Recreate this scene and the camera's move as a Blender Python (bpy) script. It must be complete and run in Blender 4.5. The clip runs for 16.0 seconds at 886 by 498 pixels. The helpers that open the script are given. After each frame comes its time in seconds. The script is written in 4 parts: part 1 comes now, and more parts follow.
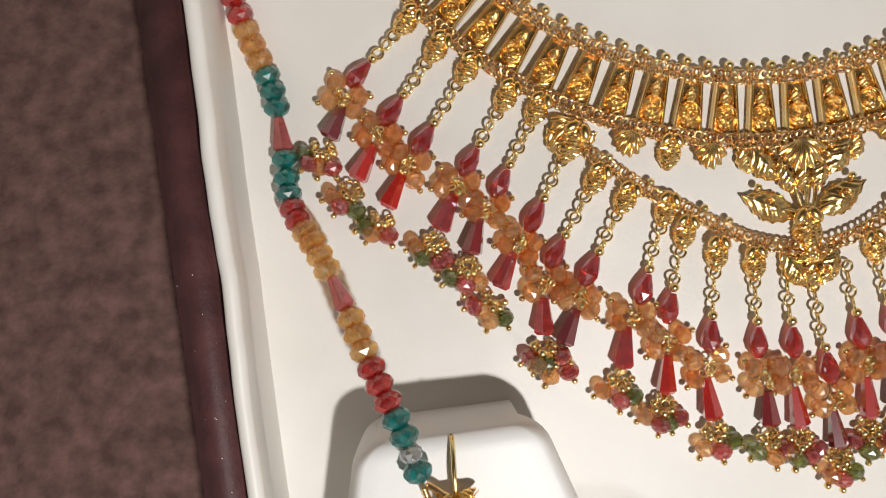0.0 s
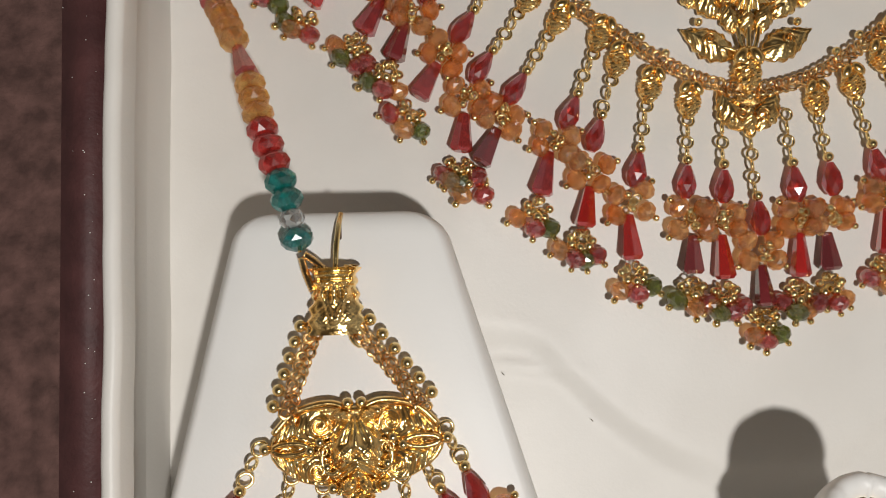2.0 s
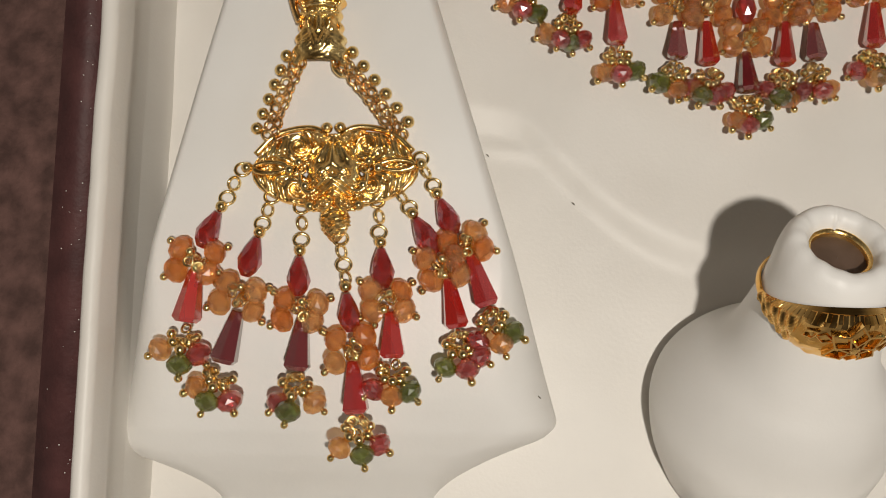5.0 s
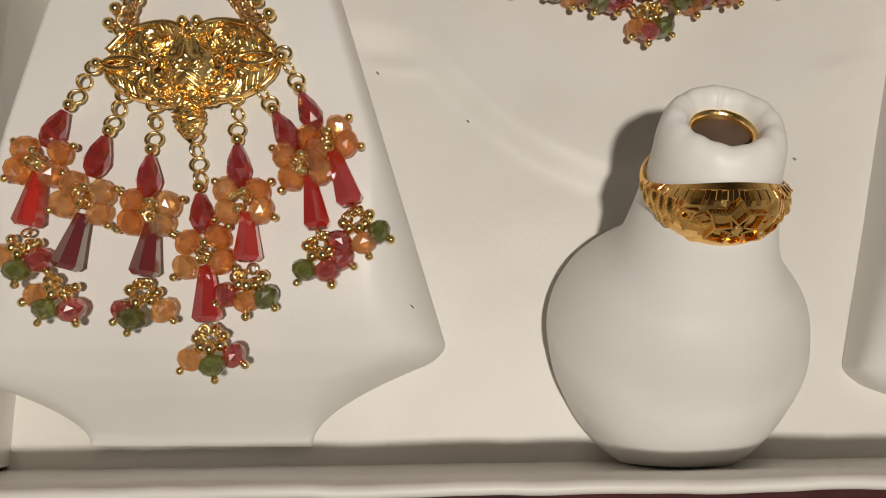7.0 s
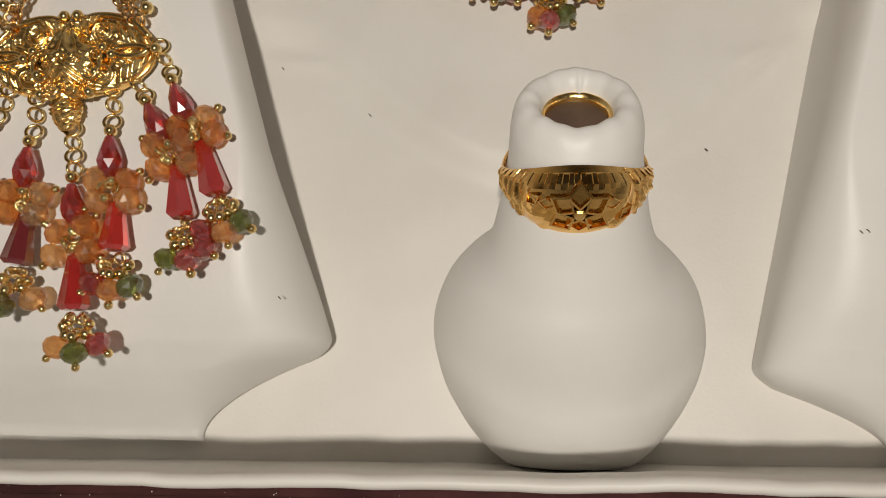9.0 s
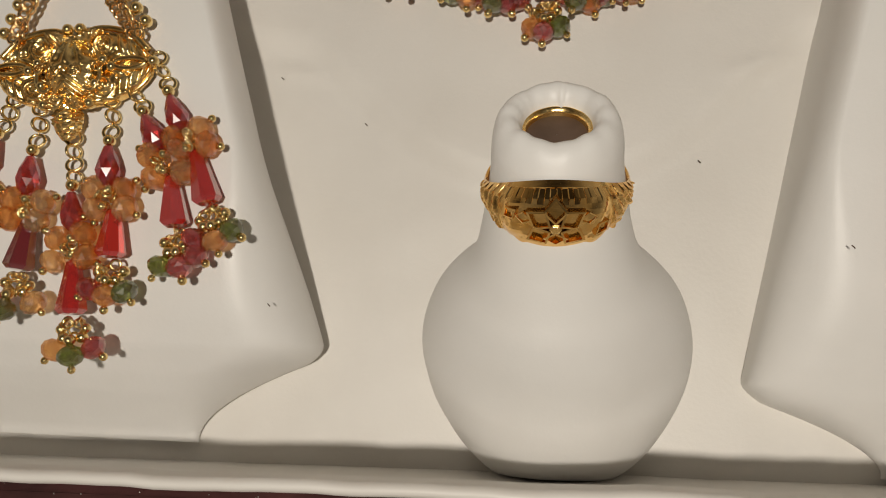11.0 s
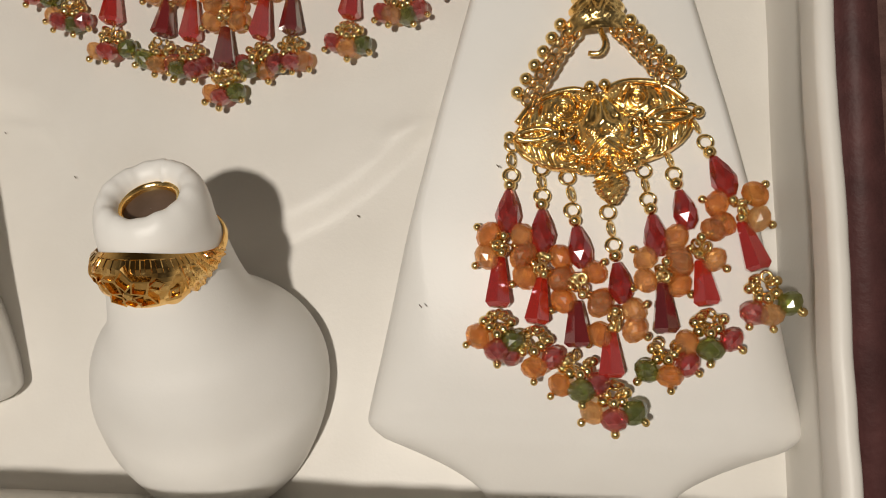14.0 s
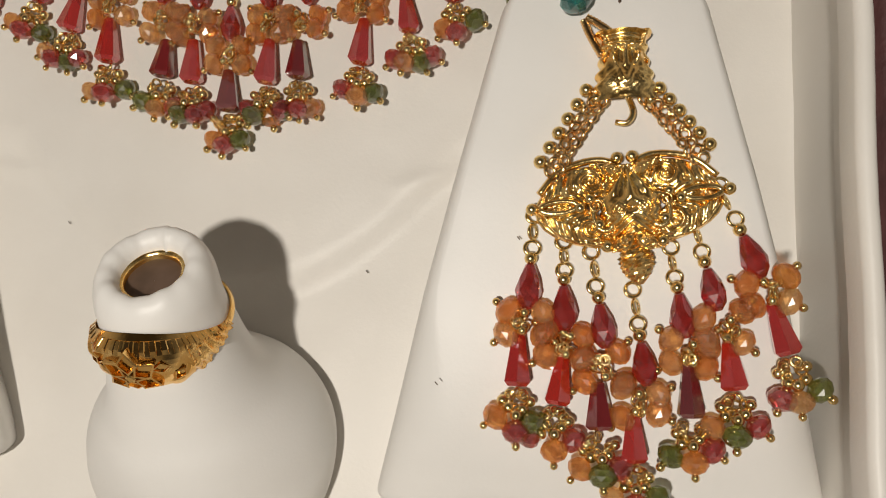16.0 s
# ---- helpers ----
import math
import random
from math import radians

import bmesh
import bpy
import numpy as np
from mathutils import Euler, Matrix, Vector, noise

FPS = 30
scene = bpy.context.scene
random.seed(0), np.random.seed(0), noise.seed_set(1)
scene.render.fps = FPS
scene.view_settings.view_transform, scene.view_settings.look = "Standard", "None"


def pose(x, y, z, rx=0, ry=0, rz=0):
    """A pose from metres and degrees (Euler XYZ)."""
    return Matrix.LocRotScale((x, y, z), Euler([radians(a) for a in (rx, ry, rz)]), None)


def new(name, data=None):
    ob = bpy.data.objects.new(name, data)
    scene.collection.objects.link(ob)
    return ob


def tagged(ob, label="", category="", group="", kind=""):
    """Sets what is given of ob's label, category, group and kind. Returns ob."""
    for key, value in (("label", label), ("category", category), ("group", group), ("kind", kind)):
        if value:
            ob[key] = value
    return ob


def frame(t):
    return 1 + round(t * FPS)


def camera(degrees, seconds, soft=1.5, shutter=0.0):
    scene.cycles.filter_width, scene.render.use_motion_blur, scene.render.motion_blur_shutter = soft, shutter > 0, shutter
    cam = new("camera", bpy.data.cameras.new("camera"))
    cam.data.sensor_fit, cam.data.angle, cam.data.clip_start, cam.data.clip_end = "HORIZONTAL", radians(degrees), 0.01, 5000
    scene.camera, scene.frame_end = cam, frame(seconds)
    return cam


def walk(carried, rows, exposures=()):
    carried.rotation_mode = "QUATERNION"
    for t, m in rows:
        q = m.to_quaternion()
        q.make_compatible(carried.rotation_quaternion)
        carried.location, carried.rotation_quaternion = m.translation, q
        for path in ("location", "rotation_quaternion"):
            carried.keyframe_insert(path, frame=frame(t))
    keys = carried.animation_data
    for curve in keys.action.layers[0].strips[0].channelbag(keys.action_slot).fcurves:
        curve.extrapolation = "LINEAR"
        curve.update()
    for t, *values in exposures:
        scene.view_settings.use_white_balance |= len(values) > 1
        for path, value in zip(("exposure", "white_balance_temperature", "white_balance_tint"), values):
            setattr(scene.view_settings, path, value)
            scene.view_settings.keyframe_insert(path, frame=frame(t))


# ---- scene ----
cam = camera(60.8, 16.0, soft=1.0)
PATH = [
    (0, -0.06758, 0.12087, 0.14186, -0.74, -2.10, -7.54),
    (0.5, -0.05356, 0.10987, 0.14097, -0.64, -0.10, -3.71),
    (1, -0.05017, 0.09595, 0.13593, 1.79, -1.56, -2.39),
    (1.5, -0.05408, 0.08593, 0.13218, 3.19, -2.43, -1.96),
    (2, -0.05568, 0.07499, 0.13299, 4.01, -2.39, -1.59),
    (2.5, -0.05483, 0.06504, 0.13002, 4.93, -2.40, -1.08),
    (3, -0.05628, 0.05960, 0.13072, 3.93, -0.93, -0.12),
    (3.5, -0.05745, 0.05438, 0.13027, 3.63, -0.67, 0.21),
    (4, -0.05248, 0.04712, 0.13363, 3.84, 0.48, 0.61),
    (4.2, -0.05082, 0.04509, 0.13464, 3.77, 0.60, 0.87),
    (6.3, -0.03621, 0.01274, 0.12719, 10.43, -0.11, 0.54),
    (6.5, -0.03326, 0.01711, 0.12584, 8.48, 0.17, 0.23),
    (7, -0.02647, 0.01263, 0.12238, 8.94, 1.07, 0.21),
    (7.5, -0.01627, 0.00735, 0.11969, 11.00, 2.39, 0.52),
    (8, -0.00808, 0.00776, 0.11525, 10.21, 4.04, 0.66),
    (8.5, -0.00543, 0.00749, 0.11706, 10.88, 3.22, 0.40),
    (8.7, -0.00227, 0.00887, 0.11756, 10.35, 4.77, 0.74),
    (11, 0.00675, 0.01097, 0.11878, 10.50, 8.03, 2.29),
    (11.5, 0.01835, 0.01071, 0.11972, 11.19, 8.96, 2.67),
    (12, 0.02943, 0.01383, 0.11812, 9.76, 9.65, 2.75),
    (12.5, 0.03895, 0.01379, 0.12709, 9.86, 8.03, 1.87),
    (13, 0.04880, 0.01737, 0.12629, 9.76, 8.84, 2.11),
    (13.5, 0.05617, 0.01972, 0.12536, 9.47, 8.86, 2.43),
    (14, 0.06171, 0.02080, 0.12562, 9.60, 7.56, 2.38),
    (14.5, 0.06445, 0.02298, 0.12552, 9.01, 8.07, 2.59),
    (15, 0.06358, 0.02368, 0.12744, 8.36, 7.50, 2.80),
    (15.5, 0.06311, 0.02622, 0.12369, 8.75, 6.70, 2.96),
    (16, 0.05625, 0.03438, 0.12375, 8.04, 6.31, 2.92),
]
walk(cam, [(t, pose(*row)) for t, *row in PATH],
     [(0, 0.34, 6250, 10), (0.5, 0.25, 6300, 10), (1.5, -0.04, 6300, 10), (2.5, -0.12, 6400, 10), (4, -0.2, 6700, 10), (7, -0.31, 6850, 10), (8.5, -0.34, 6850, 10), (12, -0.43, 7000, 10), (14, -0.2, 6900, 10), (16, -0.16, 6850, 10)])

# ---------------------------------------------------------------- light
world = bpy.data.worlds.new("room")
scene.world = world
world.use_nodes = True
wn = world.node_tree.nodes
# a dim room: pale walls all round, dark overhead
wl = world.node_tree.links
coords = wn.new("ShaderNodeTexCoord")
split = wn.new("ShaderNodeSeparateXYZ")
fade = wn.new("ShaderNodeValToRGB")
fade.color_ramp.elements[0].position, fade.color_ramp.elements[1].position = 0.06, 0.8
fade.color_ramp.elements[0].color, fade.color_ramp.elements[1].color = (1.0, 0.90, 0.78, 1), (0.06, 0.05, 0.04, 1)
wl.new(coords.outputs["Generated"], split.inputs[0])
wl.new(split.outputs["Z"], fade.inputs["Fac"])
wl.new(fade.outputs["Color"], wn["Background"].inputs[0])
wn["Background"].inputs[1].default_value = 0.38
lamp_data = bpy.data.lights.new("lamp", "POINT")
lamp_data.energy = 3.75
lamp_data.color = (1.0, 0.955, 0.895)
lamp_data.shadow_soft_size = 0.009
lamp = new("lamp", lamp_data)
lamp.matrix_world = pose(0.004, -0.022, 0.35)

MM = 0.001


# ---------------------------------------------------------------- materials
def mat(name, colour, rough=0.5, metal=0.0, **more):
    m = bpy.data.materials.new(name)
    m.use_nodes = True
    b = m.node_tree.nodes["Principled BSDF"]
    b.inputs["Base Color"].default_value = (*colour, 1)
    b.inputs["Roughness"].default_value = rough
    b.inputs["Metallic"].default_value = metal
    for key, value in more.items():
        b.inputs[key.replace("_", " ")].default_value = value
    return m


def vary(m, scale, low, high, detail=4.0, bump=0.0, bump_scale=None, rough=None):
    """Mottle the base colour between two tones and add a fine relief."""
    nt = m.node_tree
    b = nt.nodes["Principled BSDF"]
    tc = nt.nodes.new("ShaderNodeTexCoord")
    n = nt.nodes.new("ShaderNodeTexNoise")
    n.inputs["Scale"].default_value = scale
    n.inputs["Detail"].default_value = detail
    nt.links.new(tc.outputs["Object"], n.inputs["Vector"])
    ramp = nt.nodes.new("ShaderNodeValToRGB")
    ramp.color_ramp.elements[0].position, ramp.color_ramp.elements[1].position = 0.35, 0.68
    ramp.color_ramp.elements[0].color, ramp.color_ramp.elements[1].color = (*low, 1), (*high, 1)
    nt.links.new(n.outputs["Fac"], ramp.inputs["Fac"])
    nt.links.new(ramp.outputs["Color"], b.inputs["Base Color"])
    if rough:
        mr = nt.nodes.new("ShaderNodeMapRange")
        mr.inputs["To Min"].default_value, mr.inputs["To Max"].default_value = rough
        nt.links.new(n.outputs["Fac"], mr.inputs["Value"])
        nt.links.new(mr.outputs["Result"], b.inputs["Roughness"])
    if bump:
        n2 = nt.nodes.new("ShaderNodeTexNoise")
        n2.inputs["Scale"].default_value = bump_scale or scale * 4
        n2.inputs["Detail"].default_value = 3
        nt.links.new(tc.outputs["Object"], n2.inputs["Vector"])
        bp = nt.nodes.new("ShaderNodeBump")
        bp.inputs["Strength"].default_value = bump
        bp.inputs["Distance"].default_value = 0.0004
        nt.links.new(n2.outputs["Fac"], bp.inputs["Height"])
        nt.links.new(bp.outputs["Normal"], b.inputs["Normal"])
    return m


leatherette = vary(mat("leatherette", (0.78, 0.74, 0.67), 0.5), 40, (0.765, 0.735, 0.685), (0.81, 0.785, 0.74), 5, 0.08, 1600, (0.40, 0.54))
pad_cloth = vary(mat("pad_leatherette", (0.82, 0.8, 0.76), 0.5), 45, (0.80, 0.785, 0.755), (0.84, 0.83, 0.805), 5, 0.06, 1600, (0.38, 0.52))
maroon_board = vary(mat("maroon_paper", (0.05, 0.016, 0.016), 0.62), 160, (0.06, 0.019, 0.019), (0.10, 0.034, 0.033), 6, 0.3, 900)
carpet_cloth = vary(mat("brown_carpet", (0.09, 0.045, 0.04), 0.9), 210, (0.085, 0.043, 0.036), (0.19, 0.10, 0.085), 10, 1.0, 900)
gold = vary(mat("gold", (0.95, 0.62, 0.2), 0.2, 1.0), 350, (0.98, 0.58, 0.18), (1.0, 0.77, 0.36), 3, 0.25, 900, (0.15, 0.33))
brown_inner = vary(mat("brown_lining", (0.1, 0.06, 0.04), 0.6), 300, (0.08, 0.048, 0.03), (0.13, 0.08, 0.055), 4)
rope_gold = vary(mat("rose_gold", (0.98, 0.6, 0.27), 0.2, 1.0), 350, (0.94, 0.55, 0.22), (1.0, 0.72, 0.36), 3, 0.3, 900, (0.10, 0.24))
ring_gold = vary(mat("polished_gold", (0.9, 0.55, 0.18), 0.14, 1.0), 350, (0.90, 0.50, 0.14), (1.0, 0.66, 0.26), 3, 0.10, 900, (0.06, 0.17))
chain_gold = vary(mat("chain_gold", (0.85, 0.64, 0.3), 0.2, 1.0), 350, (0.88, 0.62, 0.25), (1.0, 0.79, 0.40), 3, 0.2, 900, (0.14, 0.28))


# ---------------------------------------------------------------- mesh helpers
def part(name, bm, material, parent=None, label="", smooth=True):
    """Link a bmesh as one mesh object, under a thing or a part."""
    me = bpy.data.meshes.new(name)
    bm.to_mesh(me)
    bm.free()
    me.materials.append(material)
    if smooth:
        me.shade_smooth()
    ob = new(name, me)
    if parent:
        ob.parent = parent
    if label:
        ob["label"] = label
    return ob


def grid_mesh(rows, close_u=False, close_v=False):
    """Quads over rows of points; close_u joins each row to a ring, close_v joins last row to first."""
    bm = bmesh.new()
    vs = [[bm.verts.new(p) for p in row] for row in rows]
    nv, nu = len(vs), len(vs[0])
    for j in range(nv if close_v else nv - 1):
        for i in range(nu if close_u else nu - 1):
            a, b = vs[j][i], vs[j][(i + 1) % nu]
            c, d = vs[(j + 1) % nv][(i + 1) % nu], vs[(j + 1) % nv][i]
            bm.faces.new((a, b, c, d))
    return bm


def smooth_path(points, step):
    """Points evenly spaced along a rounded line through the given ones."""
    pts = np.array([tuple(p) for p in points], float)
    fine = []
    for i in range(len(pts) - 1):
        p0, p1, p2, p3 = pts[max(i - 1, 0)], pts[i], pts[i + 1], pts[min(i + 2, len(pts) - 1)]
        for t in np.linspace(0, 1, 12, endpoint=False):
            fine.append(0.5 * (2 * p1 + (p2 - p0) * t + (2 * p0 - 5 * p1 + 4 * p2 - p3) * t * t + (3 * p1 - p0 - 3 * p2 + p3) * t ** 3))
    fine.append(pts[-1])
    fine = np.array(fine)
    run = np.r_[0, np.cumsum(np.linalg.norm(np.diff(fine, axis=0), axis=1))]
    n = max(2, int(round(run[-1] / step)))
    at = np.linspace(0, run[-1], n + 1)
    return [Vector(tuple(np.interp(s, run, fine[:, k]) for k in range(fine.shape[1]))) for s in at]


def smoothstep(a, b, x):
    t = min(1, max(0, (x - a) / (b - a)))
    return t * t * (3 - 2 * t)


def interp(x, xs, ys):
    return float(np.interp(x, xs, ys))


# ---------------------------------------------------------------- tray
XL, XR, YF, YB, RIM = -99.0, 103.0, 1.0, 190.0, 30.0


def wander(x, y, scale, size):
    return size * noise.noise(Vector((x * scale, y * scale, 3.7)))


def bust_height(x, y):
    """The low bust form under the necklace, with its rounded lower lobe and wrinkles of the cloth."""
    u = x - 5.0
    lobe = 41.0 + 0.0165 * u * u
    shoulder = 62.0 + 0.10 * abs(u)
    k = max(0.0, 6.0 - abs(lobe - shoulder)) / 6.0
    edge = min(lobe, shoulder) - k * k
    h = 1.6 * smoothstep(edge - 2.0, edge + 5.0, y) * smoothstep(100, 60, abs(u))
    h += 3.2 * smoothstep(edge + 4, edge + 55, y) * smoothstep(85, 20, abs(u))
    for ax, ay, bx, by, size in ((-43, 64.2, -28, 62.0, 0.5), (33, 61, 47, 65, 0.5), (-60, 118, -42, 86, 0.3)):
        dx, dy = bx - ax, by - ay
        t = min(1, max(0, ((x - ax) * dx + (y - ay) * dy) / (dx * dx + dy * dy)))
        far = math.hypot(x - ax - t * dx, y - ay - t * dy)
        if far < 5:
            h += size * math.sin(math.pi * (0.1 + 0.8 * t)) * math.exp(-(far / 1.4) ** 2)
    return h + wander(x, y, 0.05, 0.35) + wander(x, y, 0.13, 0.12)


rows = []
for j in range(211):
    y = YF - 7 + (YB - YF + 11) * j / 210
    rows.append([Vector((x, y, bust_height(x, y))) * MM for x in np.linspace(XL - 4, XR + 4, 211)])
board = part("floor", grid_mesh(rows), leatherette)
tagged(board, "cream leatherette tray bed with a low bust form", "tray bed", kind="structure")


def wall_strip(name, start, end, inward, foot, slim=0.0):
    """A padded tray wall: slanted inner face, rolled rim on top, outer face."""
    a, b, n = Vector(start), Vector(end), Vector(inward)
    prof = [(foot, -1.0), (foot - 0.4, 8), (foot * 0.5 - 0.3 * slim, 20), (0.9 - 1.2 * slim, RIM - 4)]
    prof += [(-1.0 - 0.4 * slim + (1.3 - 0.4 * slim) * math.cos(t), RIM - 1.4 + 1.4 * math.sin(t)) for t in np.linspace(-0.3, math.pi, 9)]
    prof += [(-2.3 - 0.4 * slim, 15), (-2.3 - 0.4 * slim, -6)]
    cols = []
    steps = 120
    for i in range(steps + 1):
        p = a.lerp(b, i / steps)
        w = wander(p.x + 7, p.y, 0.06, 0.5) + wander(p.x, p.y + 9, 0.2, 0.2)
        cols.append([(p + n * (u + w * (0.4 if z < RIM - 5 else 1.0)) + Vector((0, 0, z + (0.7 * w if z > 20 else 0)))) * MM for u, z in prof])
    ob = part(name, grid_mesh(cols), leatherette)
    return tagged(ob, "cream leatherette tray wall with a rolled rim", "tray wall", kind="structure")


wall_strip("wall_west", (-95.3, -3, 0), (-94.7, YB, 0), (1, 0, 0), -2.4)
wall_strip("wall_east", (96.4, -1, 0), (94.0, YB, 0), (-1, 0, 0), -3.2)
wall_strip("wall_south", (-98.4, -1.7, 0), (98.4, 2.3, 0), (0, 1, 0), -1.9, 1.0)
wall_strip("wall_north", (-98.4, YB, 0), (98.4, YB, 0), (0, -1, 0), 0.0)


def slab(x0, x1, y0, y1, z0, z1, r=1.2):
    bm = bmesh.new()
    bmesh.ops.create_cube(bm, size=1)
    for v in bm.verts:
        v.co = Vector(((x0 + x1) / 2 + v.co.x * (x1 - x0), (y0 + y1) / 2 + v.co.y * (y1 - y0), (z0 + z1) / 2 + v.co.z * (z1 - z0))) * MM
    bmesh.ops.bevel(bm, geom=bm.edges[:], offset=r * MM, segments=3, affect="EDGES")
    return bm


box = new("jewellery_box")
tagged(box, "maroon paper-covered jewellery box on a brown carpet", "box")
part("side_panel", slab(-105.3, -98.0, -12, YB + 10, -14, 25), maroon_board, box)
part("side_panel", slab(99.1, 105.2, -12, YB + 10, -14, 25), maroon_board, box)
front = slab(-98.7, 99.0, -10, -2.8, -14, 25)
for v in front.verts:
    v.co.y += (-1.7 + 4.0 * (v.co.x / MM + 98.4) / 196.8) * MM
part("front_panel", front, maroon_board, box)
part("back_panel", slab(-98.7, 99.0, YB + 3, YB + 10, -14, 25), maroon_board, box)
part("base", slab(-98.7, 99.0, -2.3, YB + 2.9, -14, -8), maroon_board, box)

rows = [[Vector((x, y, -14.6 + wander(x, y, 0.02, 0.6))) * MM for x in np.linspace(-700, 700, 90)] for y in np.linspace(-600, 800, 90)]
tagged(part("ground", grid_mesh(rows), carpet_cloth), "brown mottled carpet under the jewellery box", "carpet", kind="structure")


# ---------------------------------------------------------------- earring pads
def pad(top_left, top_right, foot_left, foot_right, corner_left, corner_right, hook, heights, tuck, sag):
    """A tapered bell-shaped pad: rounded top, flaring sides, curved-in foot at the tray's front."""
    mid = (foot_left + foot_right) / 2
    top = lambda y: interp(y, (0, 2, 5, 8, 11, 15, 20, 27, 40, 60, 88), heights)
    ys = [0.3, 1.2] + list(np.linspace(2, 19, 26)) + [21, 24, 28] + list(np.linspace(32, 80, 14)) + [82.4, 84.4, 85.4, 86.4, 87.2, 87.8, 88.3, 88.6, 88.8]
    rows = []
    for y in ys:
        ends = []
        for foot, upper, c in ((foot_left, top_left, corner_left), (foot_right, top_right, corner_right)):
            e = foot + (upper - foot) * (max(y, c) - c) / (88 - c)
            if y < c + 1.5:
                least = 0.55 if foot < -90 else 0.42
                k = least + (1 - least) * (max(0, min(y, c - 2) - 1) / (c - 2)) ** 1.7
                if y > c - 2:
                    k += (1 - k) * math.sin(math.pi / 2 * (y - c + 2) / 3.5)
                e = mid + (e - mid) * k
            ends.append(e)
        lo, hi = ends
        if y > 84.4:
            cut = 4.5 - math.sqrt(max(0, 4.5 ** 2 - (y - 84.4) ** 2))
            lo, hi = lo + cut, hi - cut
        h = top(y) - (0.0 if y < 86 else 2.0 - math.sqrt(max(0, 4 - ((y - 86.0) / 1.4) ** 2)))
        cx, w = (lo + hi) / 2, (hi - lo) / 2
        low = 1 - smoothstep(18, 46, y)
        deep = h * (0.30 + sag * low)
        wide = min(2.4 + 8.0 * low, w * 0.34, h * 0.9)
        prof = [(-w + 0.5, -1.0), (-w + 0.15, (h - deep) * 0.5), (-w, h - deep)]
        prof += [(-w + wide - wide * math.cos(a), h - deep + deep * math.sin(a)) for a in np.linspace(0.15, math.pi / 2, 10)]
        prof += [(u * (w - wide), h) for u in np.linspace(-0.8, 0.8, 9)]
        prof += [(-u, z) for u, z in reversed(prof[:13])]
        hide = tuck * (1 - 0.75 * low)
        prof[-1], prof[-2] = (prof[-1][0] - hide, -1.0), (prof[-2][0] - 0.6 * hide, prof[-2][1])
        rows.append([Vector((cx + u, y, z + (wander(cx + u, y, 0.07, 0.22) if z > 3 else 0))) * MM for u, z in prof])
    end = [Vector((p.x, p.y + 0.0002, -0.001)) for p in rows[-1]]
    owner = new("earring_pad")
    part("cushion", grid_mesh(rows + [end]), pad_cloth, owner)
    part("hook_slit", slab(hook - 0.2, hook + 0.2, 84.5, 87.2, 20.0, 20.85, 0.15), brown_inner, owner, "short slit for the earring hook")
    return tagged(owner, "white leatherette earring pad, flaring towards its foot", "earring pad", "earring pads")


pad(-82.3, -50.3, -101.0, -28.0, 11.5, 15.2, -66.0, (0.8, 2.2, 5.5, 9, 12, 15, 17.2, 18.9, 20.1, 20.5, 20.4), 6.5, 0.42)
pad(51.2, 80.0, 33.8, 99.7, 12.0, 13.2, 67.5, (0.8, 2.0, 4.8, 7.4, 9.8, 12.2, 14.4, 16.2, 18.2, 20.3, 20.4), 0.0, 0.22)


# ---------------------------------------------------------------- ring holder
AXIS = Vector((0.0, 0.7, 0.714)).normalized()
BULB = Vector((7.1, 18.6, 7.0))
RING_C = Vector((7.0, 37.0, 24.7))


